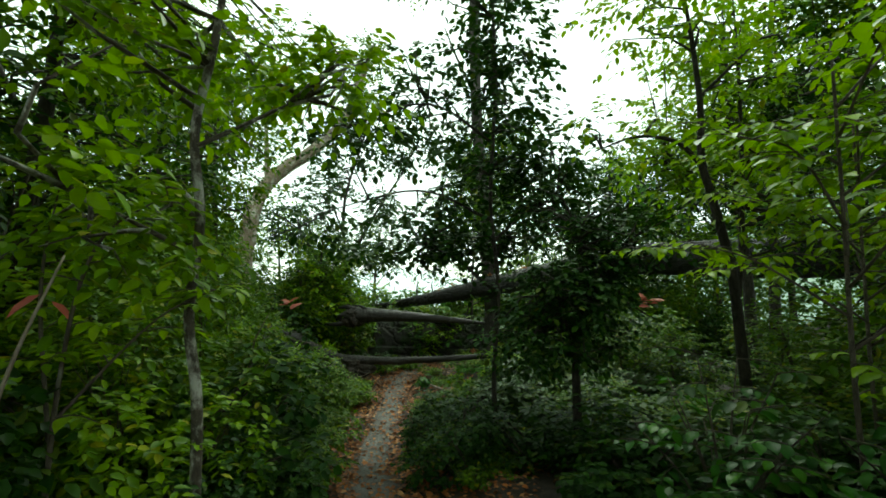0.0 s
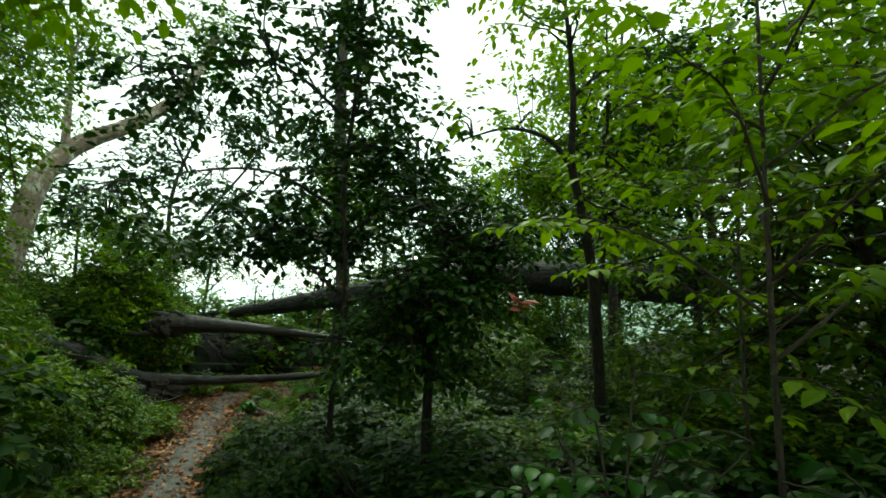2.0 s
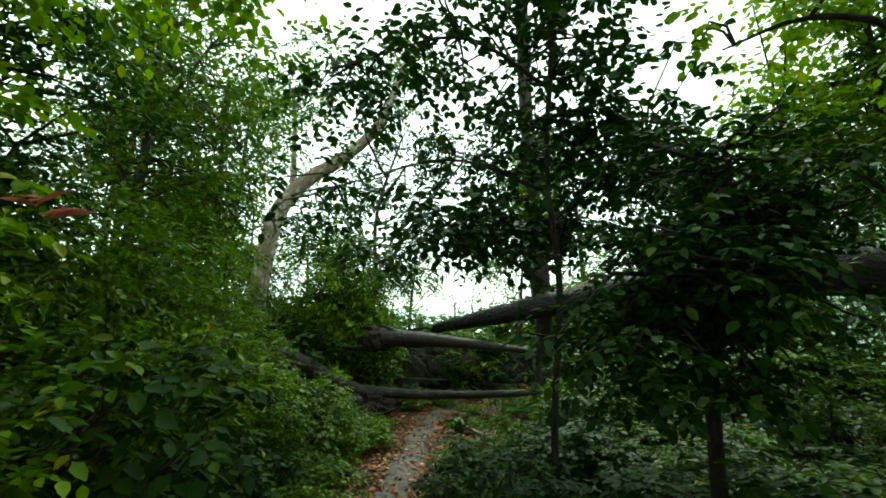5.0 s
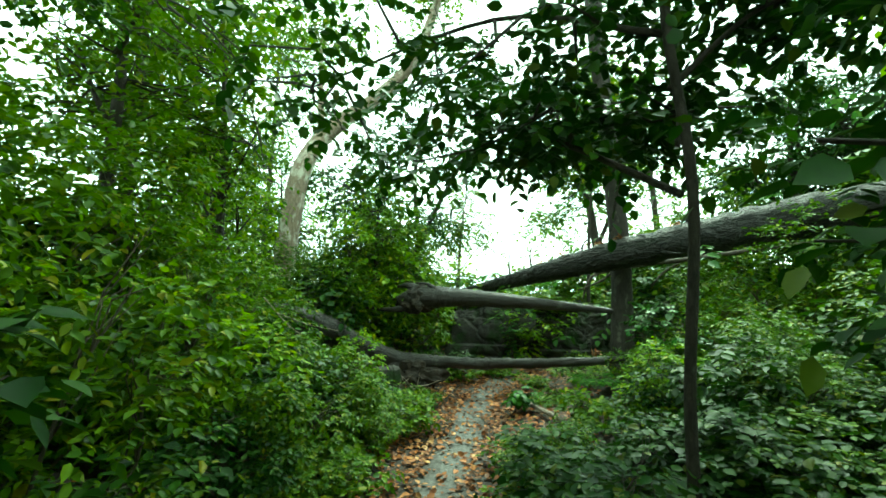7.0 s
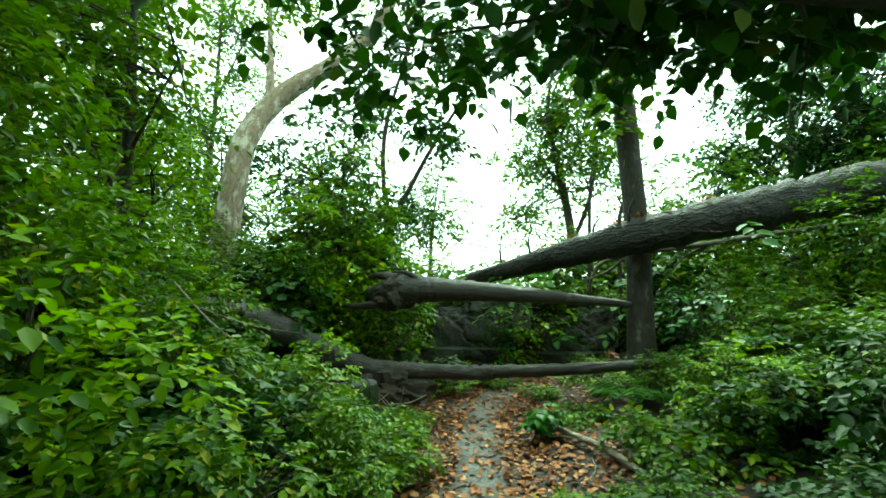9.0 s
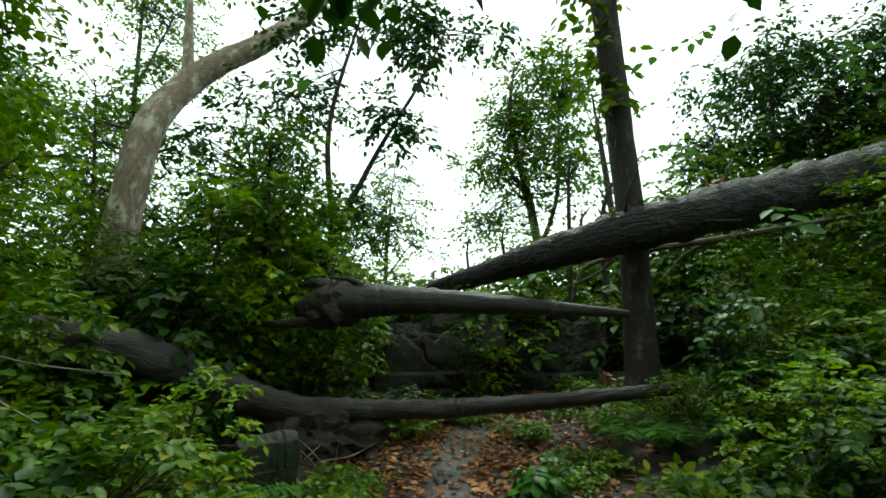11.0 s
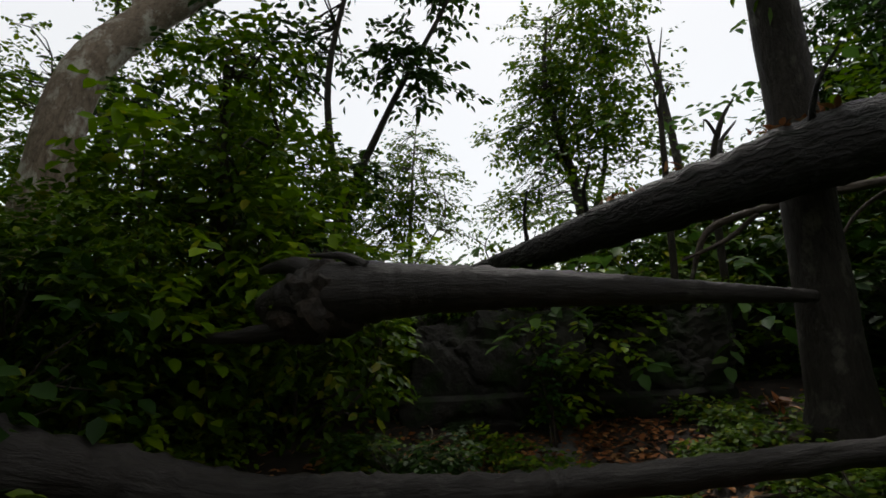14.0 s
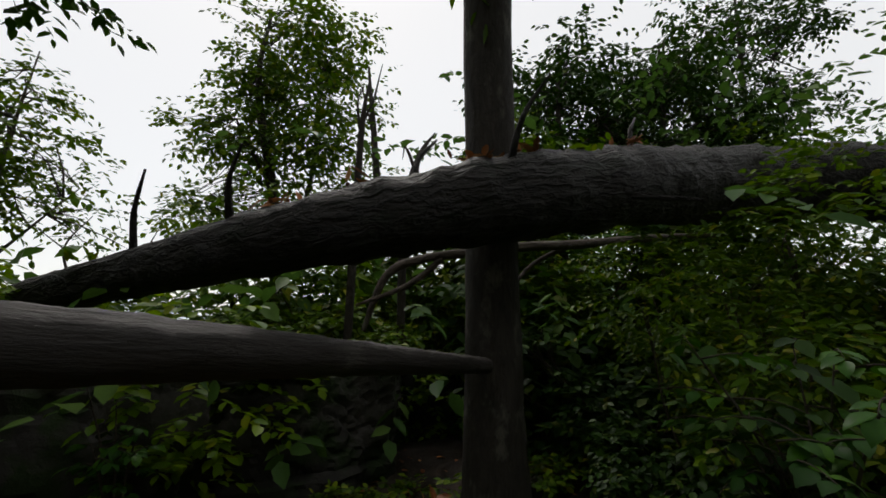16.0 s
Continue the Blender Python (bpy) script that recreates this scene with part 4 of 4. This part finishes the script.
for x, y, z, sz in ((-1.9, 15.9, 1.15, 0.8), (-0.6, 16.0, 1.2, 0.9), (0.5, 15.9, 1.1, 0.8), (1.3, 16.2, 1.05, 0.9), (-1.2, 16.6, 1.3, 1.1), (0.9, 16.8, 1.2, 1.1)):
    copy_thing(KINDS[3], place(KINDS[3], x, y, x * 200, sz, z=z, tall=0.9))


# ---- plants close to the trail, leaf by leaf ----
def leaf_piece(name, mat, wide=1.0):
    """One leaf a metre long, with a folded and slightly curled blade and pressed veins."""
    V, F = [], []
    rows = [(0.0, 0.02, 0.0), (0.12, 0.15, 0.01), (0.3, 0.26, 0.02), (0.5, 0.285, 0.02), (0.7, 0.22, 0.0), (0.88, 0.10, -0.05), (1.0, 0.0, -0.11)]
    for i, (y, w, z) in enumerate(rows):
        dip = 0.012 if i % 2 else -0.004
        V += [(-w * wide, y, z + 0.07 * w / 0.28 + dip), (0, y + 0.01, z), (w * wide, y, z + 0.07 * w / 0.28 + dip)]
    for i in range(len(rows) - 1):
        a = i * 3
        F += [(a, a + 1, a + 4, a + 3), (a + 1, a + 2, a + 5, a + 4)]
    me = fast_mesh(name, V, np.array(F).ravel(), np.full(len(F), 4))
    me.materials.append(mat)
    return me


LEAF_BROAD = leaf_piece("leaf", LEAF_NEAR, 1.1)
LEAF_LONG = leaf_piece("leaf", LEAF_NEAR_LIME, 0.85)


def near_plant(name, label, seed, at, stems, twigs, size, me, reach, wood=TWIG, per=7, droop=0.45, low=0.25):
    """A plant whose leaves are pieces of their own. stems: lines (x, y, z, r) in world places; twigs spread from their upper parts."""
    rng = np.random.default_rng(seed)
    top = thing(name, label, "plant", at=at)
    made = 0
    rest = []
    for c in stems:
        p = curve_points(c, 6)
        p[:, :3] -= np.array(at)
        part("stem", tubes("stem", [(p[:, :3], p[:, 3])], 6), wood, top)
        k = len(p)
        for q in range(twigs):
            i = min(int(k * (low + (1 - low) * (q + 0.7) / twigs)), k - 1)
            a = rng.uniform(0, 2 * np.pi)
            d = np.array([math.cos(a), math.sin(a), rng.uniform(-0.05, 0.35)])
            ln = reach * rng.uniform(0.6, 1.15)
            base = p[i, :3]
            tip = base + d * ln - np.array([0, 0, droop * ln * 0.4])
            mid = base + d * ln * 0.5
            part("twig", tubes("twig", [(curve_points([base, mid, tip], 4), np.linspace(0.005, 0.0015, 9))], 4), wood, top)
            side = np.cross(d, [0, 0, 1.0])
            side /= np.linalg.norm(side)
            for j in range(per):
                s = (j + 1) / per
                pos = base + (mid - base) * 2 * s * (1 - s) + (tip - base) * s * s if s < 1 else tip
                al = d * 0.6 + side * ((1 if j % 2 else -1) * (0.9 if s < 1 else 0.0)) + rng.normal(0, 0.15, 3)
                al[2] -= droop
                al /= np.linalg.norm(al)
                up = np.array([0, 0, 1.0]) + rng.normal(0, 0.25, 3)
                sd = np.cross(al, up)
                sd /= np.linalg.norm(sd)
                nz = np.cross(sd, al)
                z = size * rng.uniform(0.6, 1.15)
                made += 1
                if made > 300:
                    rest.append((pos, al, nz, z))
                    continue
                lf = new("leaf", me)
                lf.parent = top
                lf.matrix_basis = Matrix(((sd[0] * z, al[0] * z, nz[0] * z, pos[0]), (sd[1] * z, al[1] * z, nz[1] * z, pos[1]), (sd[2] * z, al[2] * z, nz[2] * z, pos[2]), (0, 0, 0, 1)))
    if rest:
        far_leaves = leaf_mesh("foliage", np.array([r[0] for r in rest]), np.array([r[1] for r in rest]), np.array([r[2] for r in rest]), np.array([r[3] for r in rest]), 1.05)
        tagged(part("foliage", far_leaves, LEAF_LIME if me is LEAF_LONG else LEAF_DARK, top), kind="stuff")
    return top


def fan(rng, x, y, n, spread, h, lean=(0, 0), r=0.008):
    g = ground_z(x, y)
    out = []
    for k in range(n):
        a = rng.uniform(0, 2 * np.pi)
        s = spread * rng.uniform(0.3, 1)
        tx, ty, th = x + math.cos(a) * s + lean[0], y + math.sin(a) * s + lean[1], h * rng.uniform(0.6, 1.05)
        out.append([(x + rng.normal(0, 0.04), y + rng.normal(0, 0.04), g - 0.05, r * 1.4), (x + (tx - x) * 0.35, y + (ty - y) * 0.35, g + th * 0.6, r), (tx, ty, g + th, r * 0.4)])
    return out


R = np.random.default_rng(77)
for x, y, sz in ((3.3, 2.1, 0.9), (3.0, 3.2, 0.8), (3.9, 3.0, 1.1), (2.2, 1.6, 0.6)):
    copy_thing(KINDS[1], place(KINDS[1], x, y, x * 130, sz, tall=0.9))
near_plant("broad_leaf_bush", "glossy broad-leaved bush with ribbed leaves beside the trail", 1, (1.75, 3.0, gz(1.75, 3.0)), fan(R, 1.75, 3.05, 13, 0.6, 1.42), 5, 0.105, LEAF_BROAD, 0.3)
near_plant("broad_leaf_bush", "glossy broad-leaved bush with ribbed leaves beside the trail", 2, (2.4, 2.5, gz(2.4, 2.5)), fan(R, 2.5, 2.4, 9, 0.5, 1.2), 5, 0.11, LEAF_BROAD, 0.3)
def lime_sapling(seed, x, y, up, twigs, size):
    """A sapling with an upright stem and boughs that arch out and droop."""
    g = gz(x, y)
    rng = np.random.default_rng(seed)
    lines = [[(x, y, g - 0.05, 0.016), (x - 0.05, y, up - 1.0, 0.014), (x - 0.03, y + 0.02, up, 0.011), (x - 0.05, y, up + 1.0, 0.008)]]
    for k in range(9):
        a = k * 2.4 + rng.uniform(-0.3, 0.3)
        z = up - 0.75 + k * 0.17
        ln = rng.uniform(0.8, 1.2) * (1.15 - 0.05 * k)
        lines.append([(x - 0.04, y, z, 0.01), (x + math.cos(a) * ln * 0.5, y + math.sin(a) * ln * 0.5, z + 0.38, 0.006), (x + math.cos(a) * ln, y + math.sin(a) * ln, z + 0.42, 0.003)])
    near_plant("lime_sapling", "yellow-green sapling with long drooping leaves beside the trail", seed, (x, y, g), lines, twigs, size, LEAF_LONG, 0.42, per=7, droop=0.5, low=0.3)


lime_sapling(3, 2.35, 2.75, 2.6, 10, 0.115)
lime_sapling(33, 3.3, 3.7, 2.5, 7, 0.115)
near_plant("broad_leaf_bush", "broad-leaved plant with ribbed leaves on the slope", 4, (-1.95, 2.6, gz(-1.95, 2.6)),
           [[(-1.95, 2.6, gz(-1.95, 2.6) - 0.05, 0.016), (-1.9, 2.6, 1.7, 0.012), (-1.75, 2.6, 2.4, 0.008), (-1.45, 2.7, 2.7, 0.003)], [(-1.95, 2.62, 1.4, 0.012), (-2.2, 2.8, 2.2, 0.01), (-2.2, 2.9, 2.9, 0.003)],
            [(-1.92, 2.6, 1.5, 0.01), (-1.6, 2.9, 2.0, 0.007), (-1.3, 3.1, 2.2, 0.003)]], 10, 0.12, LEAF_LONG, 0.32, droop=0.35)
near_plant("broad_leaf_bush", "dark broad-leaved plant low on the slope", 5, (-2.75, 7.9, gz(-2.75, 7.9)), fan(R, -2.75, 7.9, 9, 0.4, 0.6), 6, 0.082, LEAF_BROAD, 0.25, low=0.4)
near_plant("broad_leaf_bush", "dark broad-leaved plant low beside the trail", 6, (-3.0, 9.4, gz(-3.0, 9.4)), fan(R, -3.0, 9.4, 9, 0.45, 0.75), 5, 0.078, LEAF_BROAD, 0.25, low=0.4)
near_plant("broad_leaf_bush", "low clump of broad leaves at the trail edge", 7, (-0.45, 11.5, gz(-0.45, 11.5)), fan(R, -0.45, 11.5, 8, 0.25, 0.38, r=0.005), 4, 0.11, LEAF_BROAD, 0.16, low=0.4)
near_plant("broad_leaf_bush", "green ribbed-leaved shrub beside the fallen logs", 8, (1.75, 12.45, gz(1.75, 12.45)), fan(R, 1.75, 12.45, 13, 0.6, 1.4), 6, 0.10, LEAF_BROAD, 0.28, low=0.35)
near_plant("broad_leaf_bush", "broad-leaved shrub with scattered upright leaves", 9, (2.2, 12.2, gz(2.2, 12.2)), fan(R, 2.3, 12.0, 8, 0.5, 0.95), 5, 0.11, LEAF_BROAD, 0.28, low=0.3)
near_plant("broad_leaf_bush", "creeping leafy plant growing up the boulder", 10, (-0.75, 15.05, gz(-0.75, 15.05)), fan(R, -0.75, 15.05, 8, 0.22, 1.25), 6, 0.08, LEAF_BROAD, 0.16, low=0.15)


def rosette(label, x, y, z, n, ln, mat, seed, up=0.6):
    """Reddish young leaves in a loose tuft."""
    rng = np.random.default_rng(seed)
    al = rng.normal(0, 1, (n, 3))
    al[:, 2] = np.abs(al[:, 2]) * up
    ob = part("red_leaf_tuft", leaf_mesh("red_leaf_tuft", rng.normal(0, 0.03, (n, 3)), al, rng.normal(0, 0.3, (n, 3)) + [0, 0, 1], rng.uniform(0.6, 1.1, n) * ln, 0.7), mat)
    ob.location = (x, y, z)
    tagged(ob, label, "plant")


# ---- far woods and misty hills, their haze put into the colours ----
def far_woods(seed, n, spread, centre, zs, name, label):
    rng = np.random.default_rng(seed)
    c = np.array([(rng.normal(centre[0], spread[0]), rng.normal(centre[1], spread[1]), 0) for _ in range(n)])
    c[:, 2] = [gz(x, y) + rng.uniform(*zs) for x, y, _ in c]
    u = rng.normal(0, 1, (n, 3))
    a, al, fa, sz, _ = sprays(rng, c, u, 0.9, 7, 0.22, 0.3)
    # the haze of these woods is in the leaf colour itself
    ob = part(name, leaf_mesh(name, a, al, fa, sz, 1.0), LEAF_FAR_HAZED)
    return tagged(ob, label, "woods", kind="stuff")


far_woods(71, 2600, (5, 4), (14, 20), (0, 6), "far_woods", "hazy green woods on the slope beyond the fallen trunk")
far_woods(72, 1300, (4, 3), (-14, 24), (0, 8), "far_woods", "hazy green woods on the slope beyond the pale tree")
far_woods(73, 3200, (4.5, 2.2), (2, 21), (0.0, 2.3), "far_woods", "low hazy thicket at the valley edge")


def hill(name, label, x, y, w, h, z, colour, glow):
    bm = bmesh.new()
    bmesh.ops.create_grid(bm, x_segments=48, y_segments=10, size=1)
    for v in bm.verts:
        s, r = v.co.x, (v.co.y + 1) / 2
        prof = math.exp(-(s * 1.7) ** 2) * (1 + 0.18 * noise.noise(Vector((s * 5, seed_of(x), 0))) + 0.05 * noise.noise(Vector((s * 22, 3, 0))))
        v.co = Vector((s * w, -40 * (1 - r), z + h * prof * r))
    me = bpy.data.meshes.new(name)
    bm.to_mesh(me)
    bm.free()
    # valley mist is put in as a pale colour that also emits
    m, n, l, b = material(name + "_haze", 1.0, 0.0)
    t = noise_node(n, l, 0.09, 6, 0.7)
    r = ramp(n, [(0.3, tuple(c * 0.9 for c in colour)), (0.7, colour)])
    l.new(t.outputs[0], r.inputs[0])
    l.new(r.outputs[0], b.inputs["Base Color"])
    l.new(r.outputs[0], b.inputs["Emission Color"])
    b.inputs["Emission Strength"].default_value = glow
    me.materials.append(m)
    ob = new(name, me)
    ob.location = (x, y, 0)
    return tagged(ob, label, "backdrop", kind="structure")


def seed_of(x):
    return (x * 0.37) % 10


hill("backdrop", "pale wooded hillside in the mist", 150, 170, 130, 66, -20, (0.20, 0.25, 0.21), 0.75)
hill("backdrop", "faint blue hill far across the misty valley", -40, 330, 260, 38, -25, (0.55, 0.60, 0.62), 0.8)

# ---- ferns, seedlings and brushwood round the fallen logs ----
def fern(label, x, y, seed, fronds, ln, z=None):
    """A fern: arching midribs in a rosette, each with two rows of narrow leaflets."""
    rng = np.random.default_rng(seed)
    top = thing("fern", label, "fern", "ferns by the logs", at=(x, y, gz(x, y) if z is None else z))
    for k in range(fronds):
        a = 2 * np.pi * (k + rng.uniform(-0.3, 0.3)) / fronds
        d = np.array([math.cos(a), math.sin(a), 0])
        s = ln * rng.uniform(0.7, 1.1)
        rib = curve_points([(0, 0, 0), tuple(d * s * 0.4 + [0, 0, s * 0.42]), tuple(d * s * 0.8 + [0, 0, s * 0.45]), tuple(d * s + [0, 0, s * 0.3])], 6)
        frond = part("frond", tubes("frond", [(rib, np.linspace(0.004, 0.001, len(rib)))], 4), TWIG, top)
        side = np.cross(d, [0, 0, 1.0])
        q = np.linspace(0.2, 1, 18)
        at = np.stack([np.interp(q, np.linspace(0, 1, len(rib)), rib[:, c]) for c in range(3)], -1)
        both = np.concatenate([at, at])
        al = np.concatenate([np.tile(side, (18, 1)), np.tile(-side, (18, 1))]) + d * 0.35 + rng.normal(0, 0.08, (36, 3)) - [0, 0, 0.15]
        w = np.tile(np.sin(np.clip(1.15 - q, 0.08, 1) * np.pi * 0.75), 2) * s * 0.28
        part("frond_blade", leaf_mesh("frond_blade", both, al, np.tile([0, 0, 1.0], (36, 1)) + rng.normal(0, 0.15, (36, 3)), w, 0.55), LEAF_FERN, frond)
    return top


fern("arching green fern beside the low fallen log", 1.25, 12.45, 201, 9, 0.55)
fern("arching green fern beside the low fallen log", 0.75, 12.55, 202, 8, 0.5)
fern("small fern at the foot of the leafy bush", 1.9, 11.4, 203, 8, 0.5)
fern("small fern under the slope shrubs beside the trail", -2.55, 10.9, 204, 8, 0.45)
for x, y, sz in ((0.25, 12.35, 0.55), (-0.15, 13.5, 0.6), (0.6, 13.45, 0.7), (-1.75, 13.6, 0.7), (0.3, 14.2, 0.6), (-0.9, 14.1, 0.6), (-1.4, 14.6, 0.7), (0.9, 14.9, 0.7), (-2.4, 14.2, 0.8), (1.1, 13.1, 0.5), (-1.95, 12.1, 0.5), (-2.2, 11.4, 0.55), (0.05, 11.9, 0.5), (0.75, 11.5, 0.6), (2.0, 13.4, 0.8), (2.1, 13.95, 0.7), (2.6, 13.4, 0.8), (1.95, 14.75, 0.8), (1.2, 13.75, 0.5), (0.75, 14.3, 0.7)):
    copy_thing(KINDS[3], place(KINDS[3], x, y, x * 170 + y * 40, sz, tall=0.8))
rb = np.random.default_rng(31)
for x, y, n in ((0.15, 12.3, 9), (0.75, 12.9, 8), (-2.35, 12.0, 8), (0.3, 13.6, 7), (-1.9, 14.3, 6)):
    g = gz(x, y)
    lines = []
    for k in range(n):
        a, s = rb.uniform(0, 6.28), rb.uniform(0.25, 0.6)
        p = np.array([x + rb.normal(0, 0.15), y + rb.normal(0, 0.15), g + rb.uniform(0.0, 0.12)])
        q = p + [math.cos(a) * s, math.sin(a) * s, rb.uniform(0.02, 0.35)]
        m = (p + q) / 2 + rb.normal(0, 0.05, 3)
        lines.append([(*p, 0.008), (*m, 0.006), (*q, 0.002)])
    snag("heap of thin broken twigs lying among dead leaves", lines, TWIG if x > 0 else STICK_PALE, "brushwood")

# ---- dead leaves and sticks ----
def litter():
    rng = np.random.default_rng(8)
    n = 22000
    y = rng.uniform(-1.5, 16, n)
    x = np.array([trail_x(v) for v in y]) + rng.normal(0, 0.95, n)
    keep = (np.abs(x - np.array([trail_x(v) for v in y])) > 0.22) | (rng.uniform(0, 1, n) < 0.3)
    x, y = x[keep], y[keep]
    at = np.array([(a, b, ground_z(a, b) + rng.uniform(0.008, 0.03)) for a, b in zip(x, y)])
    al = rng.normal(0, 1, (len(x), 3))
    al[:, 2] *= 0.18
    fa = np.array([0, 0, 1.0]) + rng.normal(0, 0.3, (len(x), 3))
    ob = part("leaf_litter", leaf_mesh("leaf_litter", at, al, fa, rng.uniform(0.03, 0.095, len(x)), 1.2), LEAF_DEAD)
    tagged(ob, "brown fallen leaves strewn over the trail", "leaf litter", kind="stuff")


litter()


def stick(label, ctrl, mat=STICK_PALE):
    p = curve_points(ctrl, 6)
    ob = part("stick", tubes("stick", [(p[:, :3], p[:, 3])], 7, 0.15), mat)
    return tagged(ob, label, "stick", "fallen sticks")


stick("pale broken stick lying on the leaf litter", [(-0.5, 12.1, gz(-0.5, 12.1) + 0.12, 0.025), (-0.15, 11.4, gz(-0.15, 11.4) + 0.1, 0.032), (0.15, 10.8, gz(0.15, 10.8) + 0.08, 0.033), (0.4, 10.1, gz(0.4, 10.1) + 0.02, 0.028)])
snag("pale bare twigs reaching out of the slope shrubs", [[(-3.5, 9.7, 1.45, 0.008), (-3.13, 9.69, 1.1, 0.008), (-2.74, 9.74, 0.84, 0.004)], [(-3.13, 9.69, 1.1, 0.006), (-3.0, 9.6, 0.85, 0.004), (-2.7, 9.55, 0.6, 0.002)], [(-3.3, 9.7, 1.25, 0.006), (-2.9, 9.8, 1.1, 0.004), (-2.5, 9.9, 1.02, 0.002)]], STICK_PALE)
rs = np.random.default_rng(21)
for k in range(26):
    y = rs.uniform(6.5, 14)
    d = rs.choice([-1, 1]) * rs.uniform(0.5, 1.6)
    x = trail_x(y) + d
    a, ln = rs.uniform(0, 6.28), rs.uniform(0.25, 0.8)
    z = lambda u, v: gz(u, v) + 0.03
    x2, y2 = x + math.cos(a) * ln, y + math.sin(a) * ln
    stick("thin fallen twig on the forest floor", [(x, y, z(x, y), 0.009), ((x + x2) / 2 + 0.04, (y + y2) / 2, z((x + x2) / 2, (y + y2) / 2) + 0.05, 0.008), (x2, y2, z(x2, y2) + rs.uniform(0, 0.15), 0.004)], TWIG if k % 2 else STICK_PALE)
rosette("tuft of pinkish young leaves on a thin twig", 1.86, 4.24, 2.05, 9, 0.13, LEAF_RED, 3, 0.3)
rosette("reddish dry leaves at the foot of the standing trunk", 0.95, 14.2, gz(0.95, 14.2) + 0.35, 26, 0.13, LEAF_DEAD, 4, 1.0)
rosette("reddish dry leaves caught on the fallen trunk", 1.25, 14.15, 2.38, 14, 0.1, LEAF_DEAD, 5, 0.6)
rosette("red dying leaves on a twig beside the trail", -1.05, 3.55, 2.05, 6, 0.13, LEAF_RED, 6, 0.4)
rosette("pinkish dry leaf hanging from a thin stick", -1.37, 1.85, 2.15, 2, 0.12, LEAF_RED, 7, -0.8)
rotten, _ = log("fallen_log", "dark rotten log sunk in the soil beside the trail",
                [(0.62, 3.7, gz(0.62, 3.7) + 0.02, 0.10), (0.95, 3.45, gz(0.95, 3.45) + 0.1, 0.13), (1.35, 3.3, gz(1.35, 3.3) + 0.1, 0.14), (1.8, 3.35, gz(1.8, 3.35) + 0.06, 0.12), (2.3, 3.5, gz(2.3, 3.5), 0.10)], BARK_LOG, 16, 8, 0.3)
snag("thin pale stick leaning out of the shrubs", [[(-1.6, 1.9, 1.6, 0.008), (-1.45, 1.85, 1.95, 0.007), (-1.3, 1.85, 2.3, 0.004)]], STICK_PALE)
